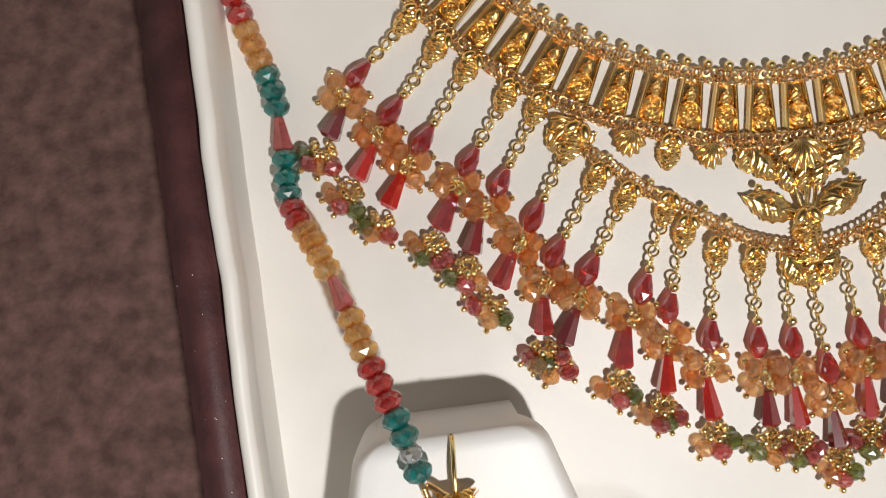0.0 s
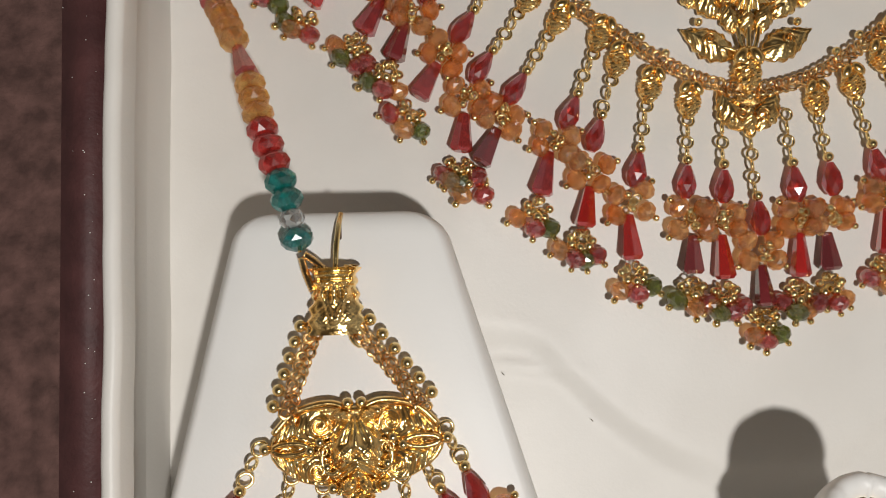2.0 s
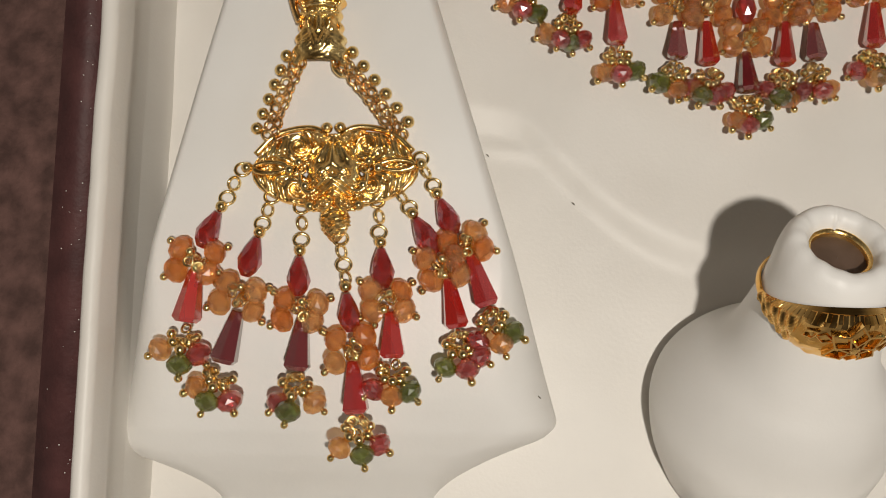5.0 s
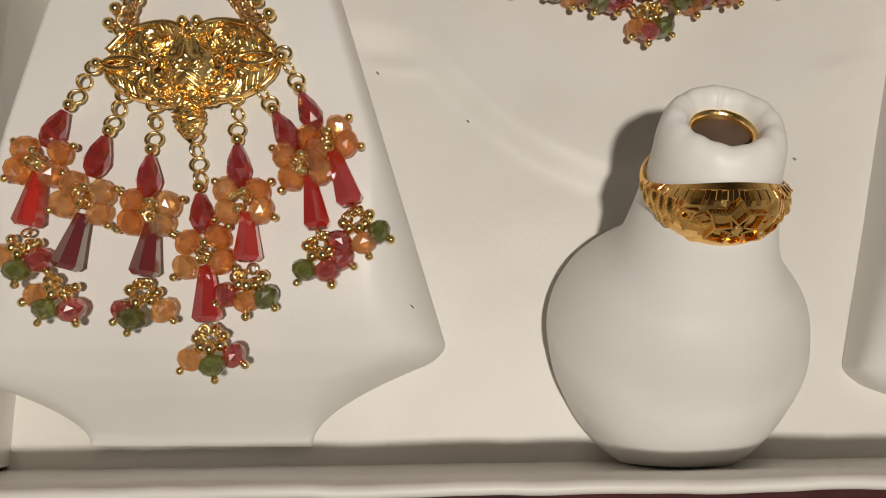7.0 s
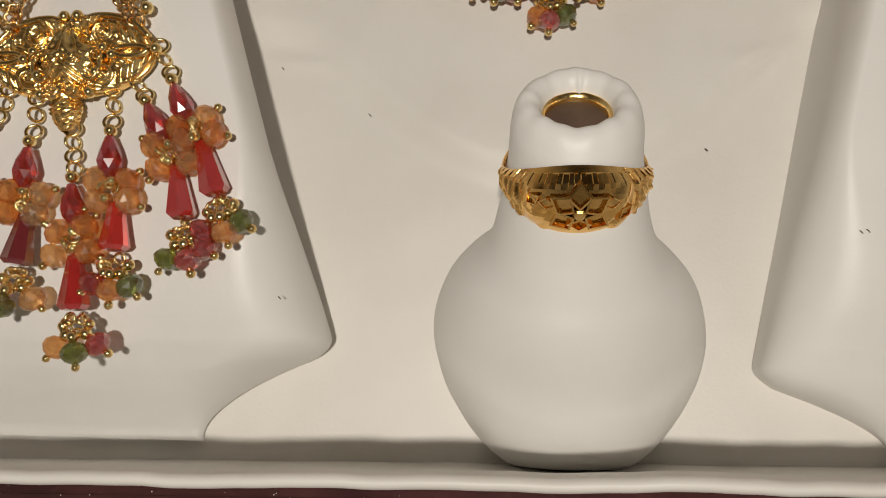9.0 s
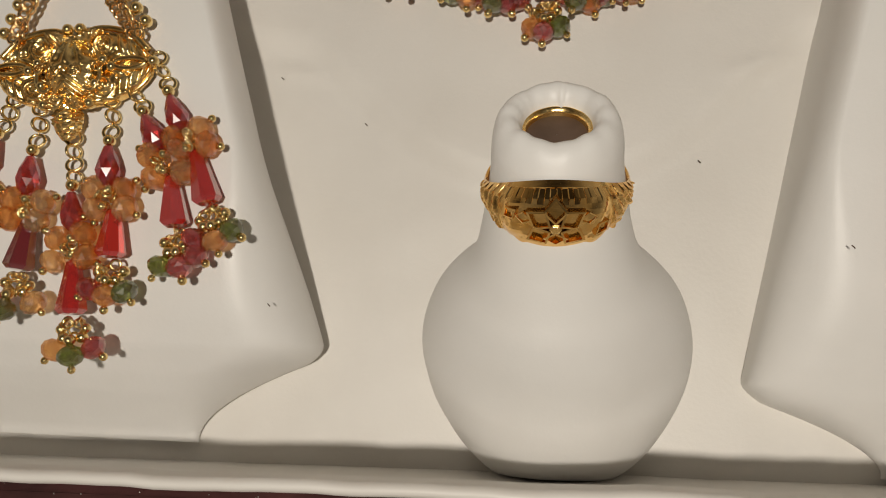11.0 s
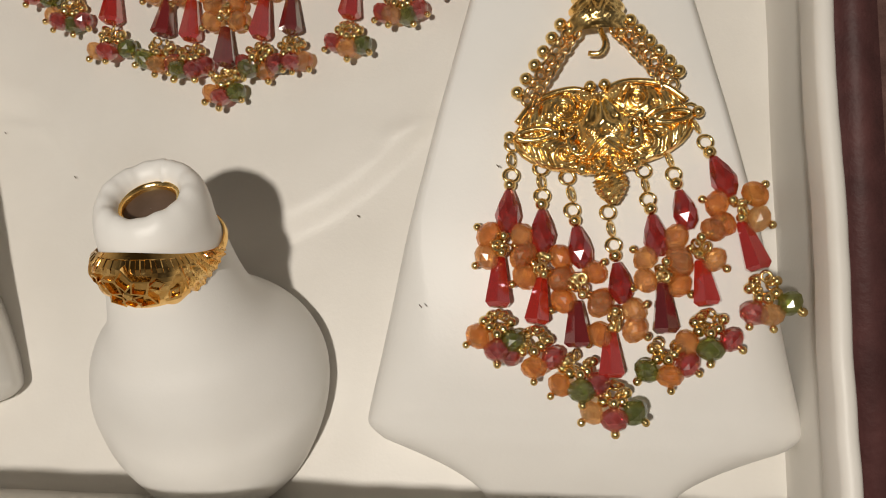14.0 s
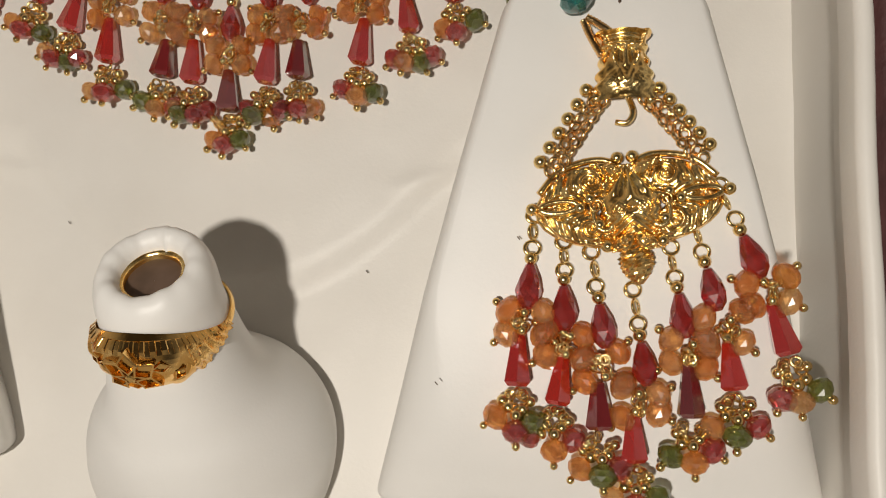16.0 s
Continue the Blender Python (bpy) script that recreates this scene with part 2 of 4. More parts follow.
def ring_holder():
    """A pear-shaped holder leaning back from the tray's front, with a rolled lip and a hollow."""
    owner = new("ring_holder")
    tagged(owner, "white leatherette pear-shaped ring holder with a hollow top", "ring holder")
    prof = [(-23.5, 4.5), (-22, 9), (-19, 12.6), (-14.5, 15.8), (-8.5, 18.2), (-3, 19.4), (2, 19.6), (6.5, 18.0), (10, 15.4), (12.8, 12.5), (15.5, 10.8), (19, 9.8), (24, 8.9), (28.5, 8.3), (31.5, 8.0), (33.5, 7.5), (34.7, 6.7), (35.0, 5.7), (34.4, 4.8), (33.0, 4.2), (31.4, 4.0)]
    along = (RING_C - BULB).normalized()
    rows = []
    side = Vector((1, 0, 0))
    for d, r, _ in smooth_path([Vector((d, r, 0)) for d, r in prof], 0.7):
        c = BULB + along * d
        up = along.cross(side)
        ring = []
        for t in np.linspace(0, 2 * math.pi, 96, endpoint=False):
            p = c + (side * math.cos(t) + up * math.sin(t)) * r
            p += along * (0.10 * math.sin(5 * t) + 0.07 * math.sin(13 * t + 1) + 0.13 * math.sin(19 * t + 1.3 * math.sin(3 * t)) * max(0, math.sin(2 * t + 1.9)) * max(0, math.sin(t))) * smoothstep(31, 34, d)
            p += along * 0.23 * r * math.sin(t) * smoothstep(29, 33.5, d)
            p += (side * math.cos(t) + up * math.sin(t)) * wander(p.x, p.y + p.z, 0.12, 0.25)
            p -= (side * math.cos(t) + up * math.sin(t)) * 0.35 * math.exp(-((t - 1.45) / 0.05) ** 2) * smoothstep(24, 30, d)
            p.z = max(p.z * (1 - 0.30 * (1 - smoothstep(1, 16, d))), 0.3)
            p.y = max(p.y, -1.6)
            ring.append(p * MM)
        rows.append(ring)
    part("body", grid_mesh(rows, close_u=True), pad_cloth, owner)
    liner = [[(BULB + along * (d + 0.23 * r * math.sin(t)) + (side * math.cos(t) + along.cross(side) * math.sin(t)) * r) * MM for t in np.linspace(0, 2 * math.pi, 40, endpoint=False)] for d, r in ((33.0, 4.35), (33.05, 3.85), (32.4, 3.75), (31.8, 3.75))]
    part("hollow_rim", grid_mesh(liner, close_u=True), gold, owner, "gold rim inside the hollow")
    disc = [[(BULB + along * (32.0 + 0.23 * r * math.sin(t)) + (side * math.cos(t) + along.cross(side) * math.sin(t)) * r) * MM for t in np.linspace(0, 2 * math.pi, 40, endpoint=False)] for r in (4.6, 2, 0.05)]
    part("hollow_floor", grid_mesh(disc, close_u=True), brown_inner, owner, "brown floor of the hollow")


ring_holder()


# ---------------------------------------------------------------- crystal and gold pieces
def crystal(name, colour, other, clear, film=380.0, glass=0.3, cells=1100.0, deep=0.35):
    """Faceted glass: partly seen through, tinted, with a bright and faintly iridescent coat; each bead a little different."""
    m = mat(name, colour, 0.02 if glass > 0.5 else 0.12, 0.0)
    nt = m.node_tree
    b = nt.nodes["Principled BSDF"]
    b.inputs["IOR"].default_value = 1.52
    b.inputs["Transmission Weight"].default_value = glass
    b.inputs["Specular IOR Level"].default_value = 0.9
    b.inputs["Coat Weight"].default_value = 1.0
    b.inputs["Coat Roughness"].default_value = 0.21
    b.inputs["Coat IOR"].default_value = 2.3
    b.inputs["Thin Film Thickness"].default_value = film
    b.inputs["Thin Film IOR"].default_value = 1.9
    info = nt.nodes.new("ShaderNodeObjectInfo")
    base = nt.nodes.new("ShaderNodeMix")
    base.data_type = "RGBA"
    base.inputs[6].default_value, base.inputs[7].default_value = (*colour, 1), (*other, 1)
    nt.links.new(info.outputs["Random"], base.inputs[0])
    # cut facets by cell: light and shade painted into the colour, plus slight tilt
    tc = nt.nodes.new("ShaderNodeTexCoord")
    cut = nt.nodes.new("ShaderNodeTexVoronoi")
    cut.inputs["Scale"].default_value = cells
    nt.links.new(tc.outputs["Object"], cut.inputs["Vector"])
    level = nt.nodes.new("ShaderNodeSeparateColor")
    nt.links.new(cut.outputs["Color"], level.inputs[0])
    ramp = nt.nodes.new("ShaderNodeValToRGB")
    ramp.color_ramp.elements[0].position, ramp.color_ramp.elements[1].position = 0.15, 0.9
    ramp.color_ramp.elements[0].color, ramp.color_ramp.elements[1].color = (deep, deep * 0.85, deep * 0.8, 1), (1, 1, 1, 1)
    nt.links.new(level.outputs[0], ramp.inputs[0])
    mix = nt.nodes.new("ShaderNodeMix")
    mix.data_type, mix.blend_type = "RGBA", "MULTIPLY"
    mix.inputs[0].default_value = 1.0
    nt.links.new(base.outputs[2], mix.inputs[6])
    nt.links.new(ramp.outputs[0], mix.inputs[7])
    nt.links.new(mix.outputs[2], b.inputs["Base Color"])
    tilt = nt.nodes.new("ShaderNodeBump")
    tilt.inputs["Strength"].default_value = 0.10 if glass > 0.5 else 0.05
    tilt.inputs["Distance"].default_value = 0.0003
    nt.links.new(cut.outputs["Distance"], tilt.inputs["Height"])
    nt.links.new(tilt.outputs[0], b.inputs["Normal"])
    see = nt.nodes.new("ShaderNodeBsdfTransparent")
    tint = nt.nodes.new("ShaderNodeMix")
    tint.data_type = "RGBA"
    tint.inputs[0].default_value = 0.12
    tint.inputs[7].default_value = (1, 1, 1, 1)
    nt.links.new(mix.outputs[2], tint.inputs[6])
    nt.links.new(tint.outputs[2], see.inputs["Color"])
    body = nt.nodes.new("ShaderNodeMixShader")
    body.inputs[0].default_value = clear
    nt.links.new(b.outputs[0], body.inputs[1])
    nt.links.new(see.outputs[0], body.inputs[2])
    nt.links.new(body.outputs[0], nt.nodes["Material Output"].inputs["Surface"])
    return m


orange = crystal("orange_crystal", (1.0, 0.56, 0.16), (1.0, 0.74, 0.38), 0.56, 0, 0.6, 850, 0.78)
amber = crystal("amber_crystal", (1.0, 0.66, 0.20), (1.0, 0.78, 0.34), 0.56, 0, 0.6, 850, 0.78)
green = crystal("green_crystal", (0.40, 0.46, 0.08), (0.30, 0.38, 0.09), 0.36, 0, 0.6, 800, 0.6)
rose = crystal("rose_crystal", (0.82, 0.11, 0.10), (0.88, 0.20, 0.17), 0.34, 420, 0.6, 800, 0.6)
ruby = crystal("ruby_crystal", (0.86, 0.08, 0.05), (0.78, 0.06, 0.05), 0.30, 450, 0.6, 520, 0.55)
scarlet = crystal("scarlet_crystal", (0.80, 0.03, 0.012), (0.66, 0.022, 0.018), 0.12, 430, 0.3, 240, 0.7)
wine = crystal("wine_crystal", (0.34, 0.016, 0.02), (0.22, 0.012, 0.02), 0.10, 560, 0.25, 240, 0.7)
teal = crystal("teal_crystal", (0.014, 0.50, 0.46), (0.012, 0.40, 0.39), 0.40, 0, 0.5, 900, 0.5)
clear = crystal("clear_crystal", (0.9, 0.94, 0.94), (0.85, 0.9, 0.92), 0.3, 0, 0.4)
red_bead = crystal("red_crystal", (0.85, 0.05, 0.04), (0.82, 0.05, 0.04), 0.34, 0, 0.5, 900, 0.55)


def lathe(prof, sides, twist=0.0):
    """A closed turned shape about z from (radius, height) pairs."""
    bm = bmesh.new()
    rings = []
    for k, (r, z) in enumerate(prof):
        off = twist * (k % 2)
        rings.append([bm.verts.new((r * math.cos(a + off), r * math.sin(a + off), z)) for a in np.linspace(0, 2 * math.pi, sides, endpoint=False)])
    for k, (lo, hi) in enumerate(zip(rings, rings[1:])):
        for i in range(sides):
            n = (i + 1) % sides
            if not twist:
                bm.faces.new((lo[i], lo[n], hi[n], hi[i]))
            elif k % 2 == 0:
                bm.faces.new((lo[i], lo[n], hi[i]))
                bm.faces.new((hi[i], lo[n], hi[n]))
            else:
                bm.faces.new((lo[i], lo[n], hi[n]))
                bm.faces.new((lo[i], hi[n], hi[i]))
    bm.faces.new(list(reversed(rings[0])))
    bm.faces.new(rings[-1])
    bm.normal_update()
    return bm


def mesh_of(name, bm, smooth=False):
    me = bpy.data.meshes.new(name)
    bmesh.ops.scale(bm, vec=(MM, MM, MM), verts=bm.verts)
    bm.to_mesh(me)
    bm.free()
    if smooth:
        me.shade_smooth()
    return me


def torus(big, small, n=14, k=7):
    rows = []
    for a in np.linspace(0, 2 * math.pi, n, endpoint=False):
        rows.append([Vector(((big + small * math.cos(b)) * math.cos(a), (big + small * math.cos(b)) * math.sin(a), small * math.sin(b))) for b in np.linspace(0, 2 * math.pi, k, endpoint=False)])
    return grid_mesh(rows, True, True)


def ball(r, seg=12, ring=7):
    bm = bmesh.new()
    bmesh.ops.create_uvsphere(bm, u_segments=seg, v_segments=ring, radius=r)
    return bm


def leaf_mesh(length, width, rise, teeth=6, veins=5):
    """A chased leaf along y: domed, with a midrib, raised veins and a scalloped edge."""
    rows = []
    n, k = 22, 10
    for i in range(n + 1):
        t = i / n
        w = width / 2 * math.sin(math.pi * min(0.985, max(0.03, t ** 0.85))) * (1 + 0.10 * math.cos(teeth * 2 * math.pi * t))
        row = []
        for j in range(k + 1):
            s = j / k * 2 - 1
            z = rise * (1 - s * s) * math.sin(math.pi * min(0.97, max(0.05, t))) + 0.22 * max(0, 1 - abs(s) * 5)
            z += 0.2 * math.sin(veins * 2 * math.pi * (t + 0.25 * abs(s)))
            row.append(Vector((s * w, (t - 0.5) * length, z)))
        rows.append(row)
    bm = grid_mesh(rows)
    geom = bmesh.ops.extrude_face_region(bm, geom=bm.faces[:])
    for v in geom["geom"]:
        if isinstance(v, bmesh.types.BMVert):
            v.co.z -= 0.35
    bmesh.ops.recalc_face_normals(bm, faces=bm.faces[:])
    return bm


def fan_mesh(radius, rise, lobes=7):
    """A fluted shell opening towards -y."""
    rows = []
    for i in range(9):
        r = radius * (0.06 + 0.94 * i / 8)
        row = []
        for j in range(lobes * 6 + 1):
            u = j / (lobes * 6)
            a = math.radians(-90 - 78 + 156 * u)
            wave = math.cos(u * lobes * 2 * math.pi)
            rr = r * (1 - 0.07 * wave * i / 8)
            row.append(Vector((rr * math.cos(a), rr * math.sin(a) + radius * 0.5, rise * math.sin(math.pi * (0.2 + 0.65 * i / 8)) - 0.28 * wave * i / 8)))
        rows.append(row)
    return grid_mesh(rows)


def bud_mesh():
    """A granulated bud, tip towards -y."""
    rows = []
    for i in range(19):
        t = i / 18
        r = 1.95 * math.sin(math.pi * (0.16 + 0.78 * t)) ** 0.9
        row = []
        for j in range(22):
            a = 2 * math.pi * j / 22
            lump = 1 + 0.17 * math.sin(7 * a + 2.4 * math.sin(i)) * math.sin(math.pi * (i + 0.5) / 1.9)
            lump += 0.10 * noise.noise(Vector((i * 0.9, j * 0.9, 2.0)))
            row.append(Vector((r * lump * math.cos(a), 2.0 - 5.2 * t, max(-0.7, r * lump * 0.85 * math.sin(a)))))
        rows.append(row)
    return grid_mesh(rows, True)


def plate(length, half, height, nu=56, nv=22, thick=0.5):
    """A chased plate along y: half(t) its half width, height(x, y, s, t) its relief, with turned-down edges."""
    rows = []
    for i in range(nu + 1):
        t = i / nu
        y, w = (t - 0.5) * length, max(0.05, half(t))
        row = [Vector((-w, y, -thick))]
        row += [Vector((s * w, y, height(s * w, y, s, t))) for s in np.linspace(-1, 1, nv + 1)]
        rows.append(row + [Vector((w, y, -thick))])
    return grid_mesh(rows)


def bump_at(x, y, cx, cy, r):
    return math.exp(-((x - cx) ** 2 + (y - cy) ** 2) / (r * r))


def wing_mesh():
    """A lens-shaped leaf: raised rim, a spiral boss near its heart, feathered veins towards its tip."""
    def relief(x, y, s, t):
        z = 1.5 * (1 - s * s) ** 0.7 * math.sin(math.pi * min(0.97, max(0.03, t))) ** 0.6
        z += 0.45 * math.exp(-((abs(s) - 0.9) / 0.09) ** 2)
        r, a = math.hypot(x, y + 1.6), math.atan2(y + 1.6, x)
        swirl = 0.38 * math.cos(2 * math.pi * r / 0.95 - a)
        near = 1 - smoothstep(1.5, 2.0, r)
        vein = 0.26 * math.sin(2 * math.pi * (6.5 * t + 1.1 * abs(s))) * (1 - abs(s) ** 6) - 0.35 * math.exp(-(s / 0.12) ** 2)
        return z + near * swirl + (1 - near) * vein * smoothstep(0.0, 0.2, t)
    return plate(12.4, lambda t: 2.75 * math.sin(math.pi * min(0.985, max(0.015, t ** 1.08))) ** 0.85, relief, 64, 26)


def heart_mesh():
    """The centre shield of an earring: a fan of ribs above, granulated lobes, cross ribs below."""
    def relief(x, y, s, t):
        z = 1.9 * (1 - s * s) ** 0.8 * math.sin(math.pi * (0.08 + 0.84 * t))
        z += 0.4 * math.exp(-((abs(s) - 0.92) / 0.08) ** 2)
        phi = math.atan2(x, 5.0 - y)
        fan = 0.3 * math.cos(phi * 11) * smoothstep(-0.6, 0.6, y)
        cross = 0.24 * math.sin(4.2 * (y + 0.7 * abs(x))) * smoothstep(-1.6, -2.4, y)
        grains = sum((0.5 + 0.28 * math.sin(8 * x) * math.sin(8 * y)) * bump_at(x, y, cx, -0.9, 1.15) for cx in (-2.0, 2.0))
        return z + fan + cross + grains - 0.5 * bump_at(x, y, 0, -1.0, 0.6)
    return plate(10.4, lambda t: 4.2 * math.sin(math.pi * (0.13 + 0.76 * t)) ** 0.7 * (1 + 0.05 * math.cos(16 * math.pi * t)), relief, 60, 34)


def cap_mesh():
    """The tapered cap over an earring: a V of ridges, two granulated lobes at its foot, ribs below the flared top."""
    def relief(x, y, s, t):
        z = 1.9 * (1 - s * s) ** 0.75 + 0.4 * math.exp(-((abs(s) - 0.9) / 0.1) ** 2)
        z += 0.5 * math.exp(-((abs(x) - 0.38 * (y + 3.4)) / 0.34) ** 2) * smoothstep(-3.6, -2.6, y)
        z += sum((0.5 + 0.26 * math.sin(7.5 * x) * math.sin(7.5 * y)) * bump_at(x, y, cx, -2.3, 1.3) for cx in (-2.1, 2.1))
        z += 0.3 * math.cos(math.atan2(x, 5.5 - y) * 16) * smoothstep(-1.2, 0.0, y) * smoothstep(3.0, 2.0, y)
        return z + 0.34 * math.sin(5.5 * y) * smoothstep(1.8, 2.6, y) + 0.12 * noise.noise(Vector((x * 2.2, y * 2.2, 4.0)))
    return plate(9.6, lambda t: (4.1 - 1.0 * smoothstep(0.1, 0.8, t) + 0.5 * smoothstep(0.85, 1.0, t)) * (1 + 0.07 * math.cos(10 * math.pi * t)), relief, 56, 26)


def petal_mesh():
    bm = bmesh.new()
    bmesh.ops.create_uvsphere(bm, u_segments=10, v_segments=6, radius=1.0, matrix=Matrix.Diagonal((0.95, 1.5, 0.8, 1)))
    return bm


def medallion_mesh():
    """A round medallion chased with a rim and nested squares."""
    rows = []
    for i in range(19):
        r = 2.7 * i / 18
        row = []
        for j in range(40):
            a = 2 * math.pi * j / 40
            x, y = r * math.cos(a), r * math.sin(a)
            z = 0.55 * math.exp(-((r - 2.4) / 0.22) ** 2) + (0.5 - 0.1 * r) * (r < 2.6)
            if r < 2.0:
                z += 0.24 * math.sin(4.6 * (abs(x) + abs(y)))
            row.append(Vector((max(0.02, r) * math.cos(a), max(0.02, r) * math.sin(a), z if i < 18 else -0.4)))
        rows.append(row)
    return grid_mesh(rows, True)


def scroll_mesh(turns=1.6, size=1.5, wire=0.26):
    pts = []
    for i in range(26):
        t = i / 25
        a = turns * 2 * math.pi * t
        r = size * (0.2 + 0.8 * t)
        pts.append(Vector((r * math.cos(a), r * math.sin(a), 0.25 * (1 - t))))
    return tube(pts, wire)


def tube(points, radius, sides=6, ribs=0.0):
    pts = [Vector(p) for p in points]
    rows = []
    for i, p in enumerate(pts):
        d = (pts[min(i + 1, len(pts) - 1)] - pts[max(i - 1, 0)]).normalized()
        side = d.cross(Vector((0, 0, 1)))
        side = side.normalized() if side.length > 1e-3 else Vector((1, 0, 0))
        up = side.cross(d)
        r = radius * (1.0 - ribs * (i % 2))
        rows.append([p + (side * math.cos(a) + up * math.sin(a)) * r for a in np.linspace(0, 2 * math.pi, sides, endpoint=False)])
    bm = grid_mesh(rows, True)
    bm.faces.new(rows_verts(bm, 0, sides))
    bm.faces.new(rows_verts(bm, len(pts) - 1, sides))
    return bm


def rows_verts(bm, row, sides):
    bm.verts.ensure_lookup_table()
    return [bm.verts[row * sides + i] for i in range(sides)]


ROND = mesh_of("round_bead", lathe([(0.55, -1.5), (1.42, -1.05), (1.9, -0.33), (1.9, 0.33), (1.42, 1.05), (0.55, 1.5)], 9, math.pi / 9))
DROP = mesh_of("teardrop_bead", lathe([(0.65, -2.9), (1.45, -1.9), (1.78, -0.6), (1.4, 1.0), (0.6, 2.9)], 8, math.pi / 8))
CONE = mesh_of("tapered_bead", lathe([(1.5, -3.7), (2.1, -3.1), (1.0, 3.5), (0.8, 3.7)], 6))
BALL = mesh_of("gold_ball", ball(0.92), True)
PIN = mesh_of("pin_ball", ball(0.6, 10, 6), True)
LINK = mesh_of("jump_ring", torus(0.98, 0.24), True)
SMALL_LINK = mesh_of("small_ring", torus(0.68, 0.22, 10, 6), True)
BUD = mesh_of("bud_charm", bud_mesh())
MEDAL = mesh_of("medallion", medallion_mesh())
PETAL = mesh_of("petal", petal_mesh(), True)
CROWN = mesh_of("crown_leaf", leaf_mesh(3.4, 2.6, 0.6, 3, 3), True)
LEAF = mesh_of("leaf", leaf_mesh(8.0, 4.4, 1.0), True)
SMALL_LEAF = mesh_of("small_leaf", leaf_mesh(4.8, 2.6, 0.8, 4, 4), True)
FAN = mesh_of("fan", fan_mesh(4.6, 1.2), True)
SHELL = mesh_of("shell_charm", fan_mesh(3.2, 1.3, 6), True)
SCROLL = mesh_of("scroll", scroll_mesh(), True)
WING = mesh_of("wing", wing_mesh(), True)
HEART = mesh_of("heart_plate", heart_mesh(), True)
CAP = mesh_of("cap_plate", cap_mesh(), True)
for me in (BALL, PIN, LINK, SMALL_LINK):
    me.materials.append(chain_gold)
for me in (BUD, MEDAL, PETAL, CROWN, LEAF, SMALL_LEAF, FAN, SHELL, SCROLL, WING, HEART, CAP):
    me.materials.append(gold)
TINTED = {}


def tinted(me, material):
    key = (me.name, material.name)
    if key not in TINTED:
        TINTED[key] = me.copy()
        TINTED[key].materials.append(material)
    return TINTED[key]


def put(me, owner, place, axis=(0, 0, 1), spin=0.0, size=1.0, name=None):
    """One piece at a place (mm), its z along axis, spun about it by degrees."""
    ob = new(name or me.name.split(".")[0], me)
    turn = Vector(axis).to_track_quat("Z", "Y").to_matrix().to_4x4()
    scale = size if isinstance(size, tuple) else (size, size, size)
    ob.matrix_world = Matrix.Translation(Vector(place) * MM) @ turn @ pose(0, 0, 0, 0, 0, spin) @ Matrix.Diagonal((*scale, 1))
    ob.parent = owner
    return ob


def lay(me, owner, x, y, z, angle=0.0, size=1.0, name=None, tilt=0.0):
    """One flat piece lying face up, its y turned by angle degrees."""
    ob = new(name or me.name.split(".")[0], me)
    scale = size if isinstance(size, tuple) else (size, size, size)
    ob.matrix_world = Matrix.Translation(Vector((x, y, z)) * MM) @ pose(0, 0, 0, 0, 0, angle) @ pose(0, 0, 0, tilt) @ Matrix.Diagonal((*scale, 1))
    ob.parent = owner
    if me is BUD:
        for s in (-1, 1):
            sub(PETAL, ob, pose(s * MM, 2.1 * MM, 0.9 * MM, 0, 0, 35 * s))
    if me is MEDAL:
        sub(CROWN, ob, pose(0, 3.7 * MM, 0.2 * MM))
    return ob


def sub(me, owner, m):
    """A piece of a part, placed in the part's own space."""
    ob = new(me.name.split(".")[0], me)
    ob.parent = owner
    ob.matrix_basis = m
    return ob


def rope(owner, points, width=1.0, name="rope_chain"):
    """A flat woven chain: two staggered rows of tiny loops with a cord between."""
    path = smooth_path(points, 1.35)
    unit = torus(0.72, 0.31, 9, 5)
    unit.verts.ensure_lookup_table()
    uv = np.array([v.co[:] for v in unit.verts])
    uf = [[v.index for v in f.verts] for f in unit.faces]
    unit.verts.index_update()
    uf = [[v.index for v in f.verts] for f in unit.faces]
    unit.free()
    verts, faces = [], []
    for i, p in enumerate(path):
        d = path[min(i + 1, len(path) - 1)] - path[max(i - 1, 0)]
        a = math.atan2(d.y, d.x)
        for row in (-1, 1):
            shift = Vector((-math.sin(a), math.cos(a), 0)) * (0.6 * row * width) + d.normalized() * (0.55 if row > 0 else 0)
            m = np.array((Matrix.Translation(p + shift) @ pose(0, 0, 0, 28 * row + 14 * math.sin(i * 2.3), 18 * math.cos(i * 1.7), math.degrees(a) + 20 * row)).to_4x4())
            base = len(verts)
            verts += [tuple(v) for v in (uv @ m[:3, :3].T + m[:3, 3]) * MM]
            faces += [[base + k for k in f] for f in uf]
    me = bpy.data.meshes.new(name)
    me.from_pydata(verts, [], faces)
    me.shade_smooth()
    me.materials.append(rope_gold)
    ob = new(name, me)
    ob.parent = owner
    return ob


RND = random.Random(11)


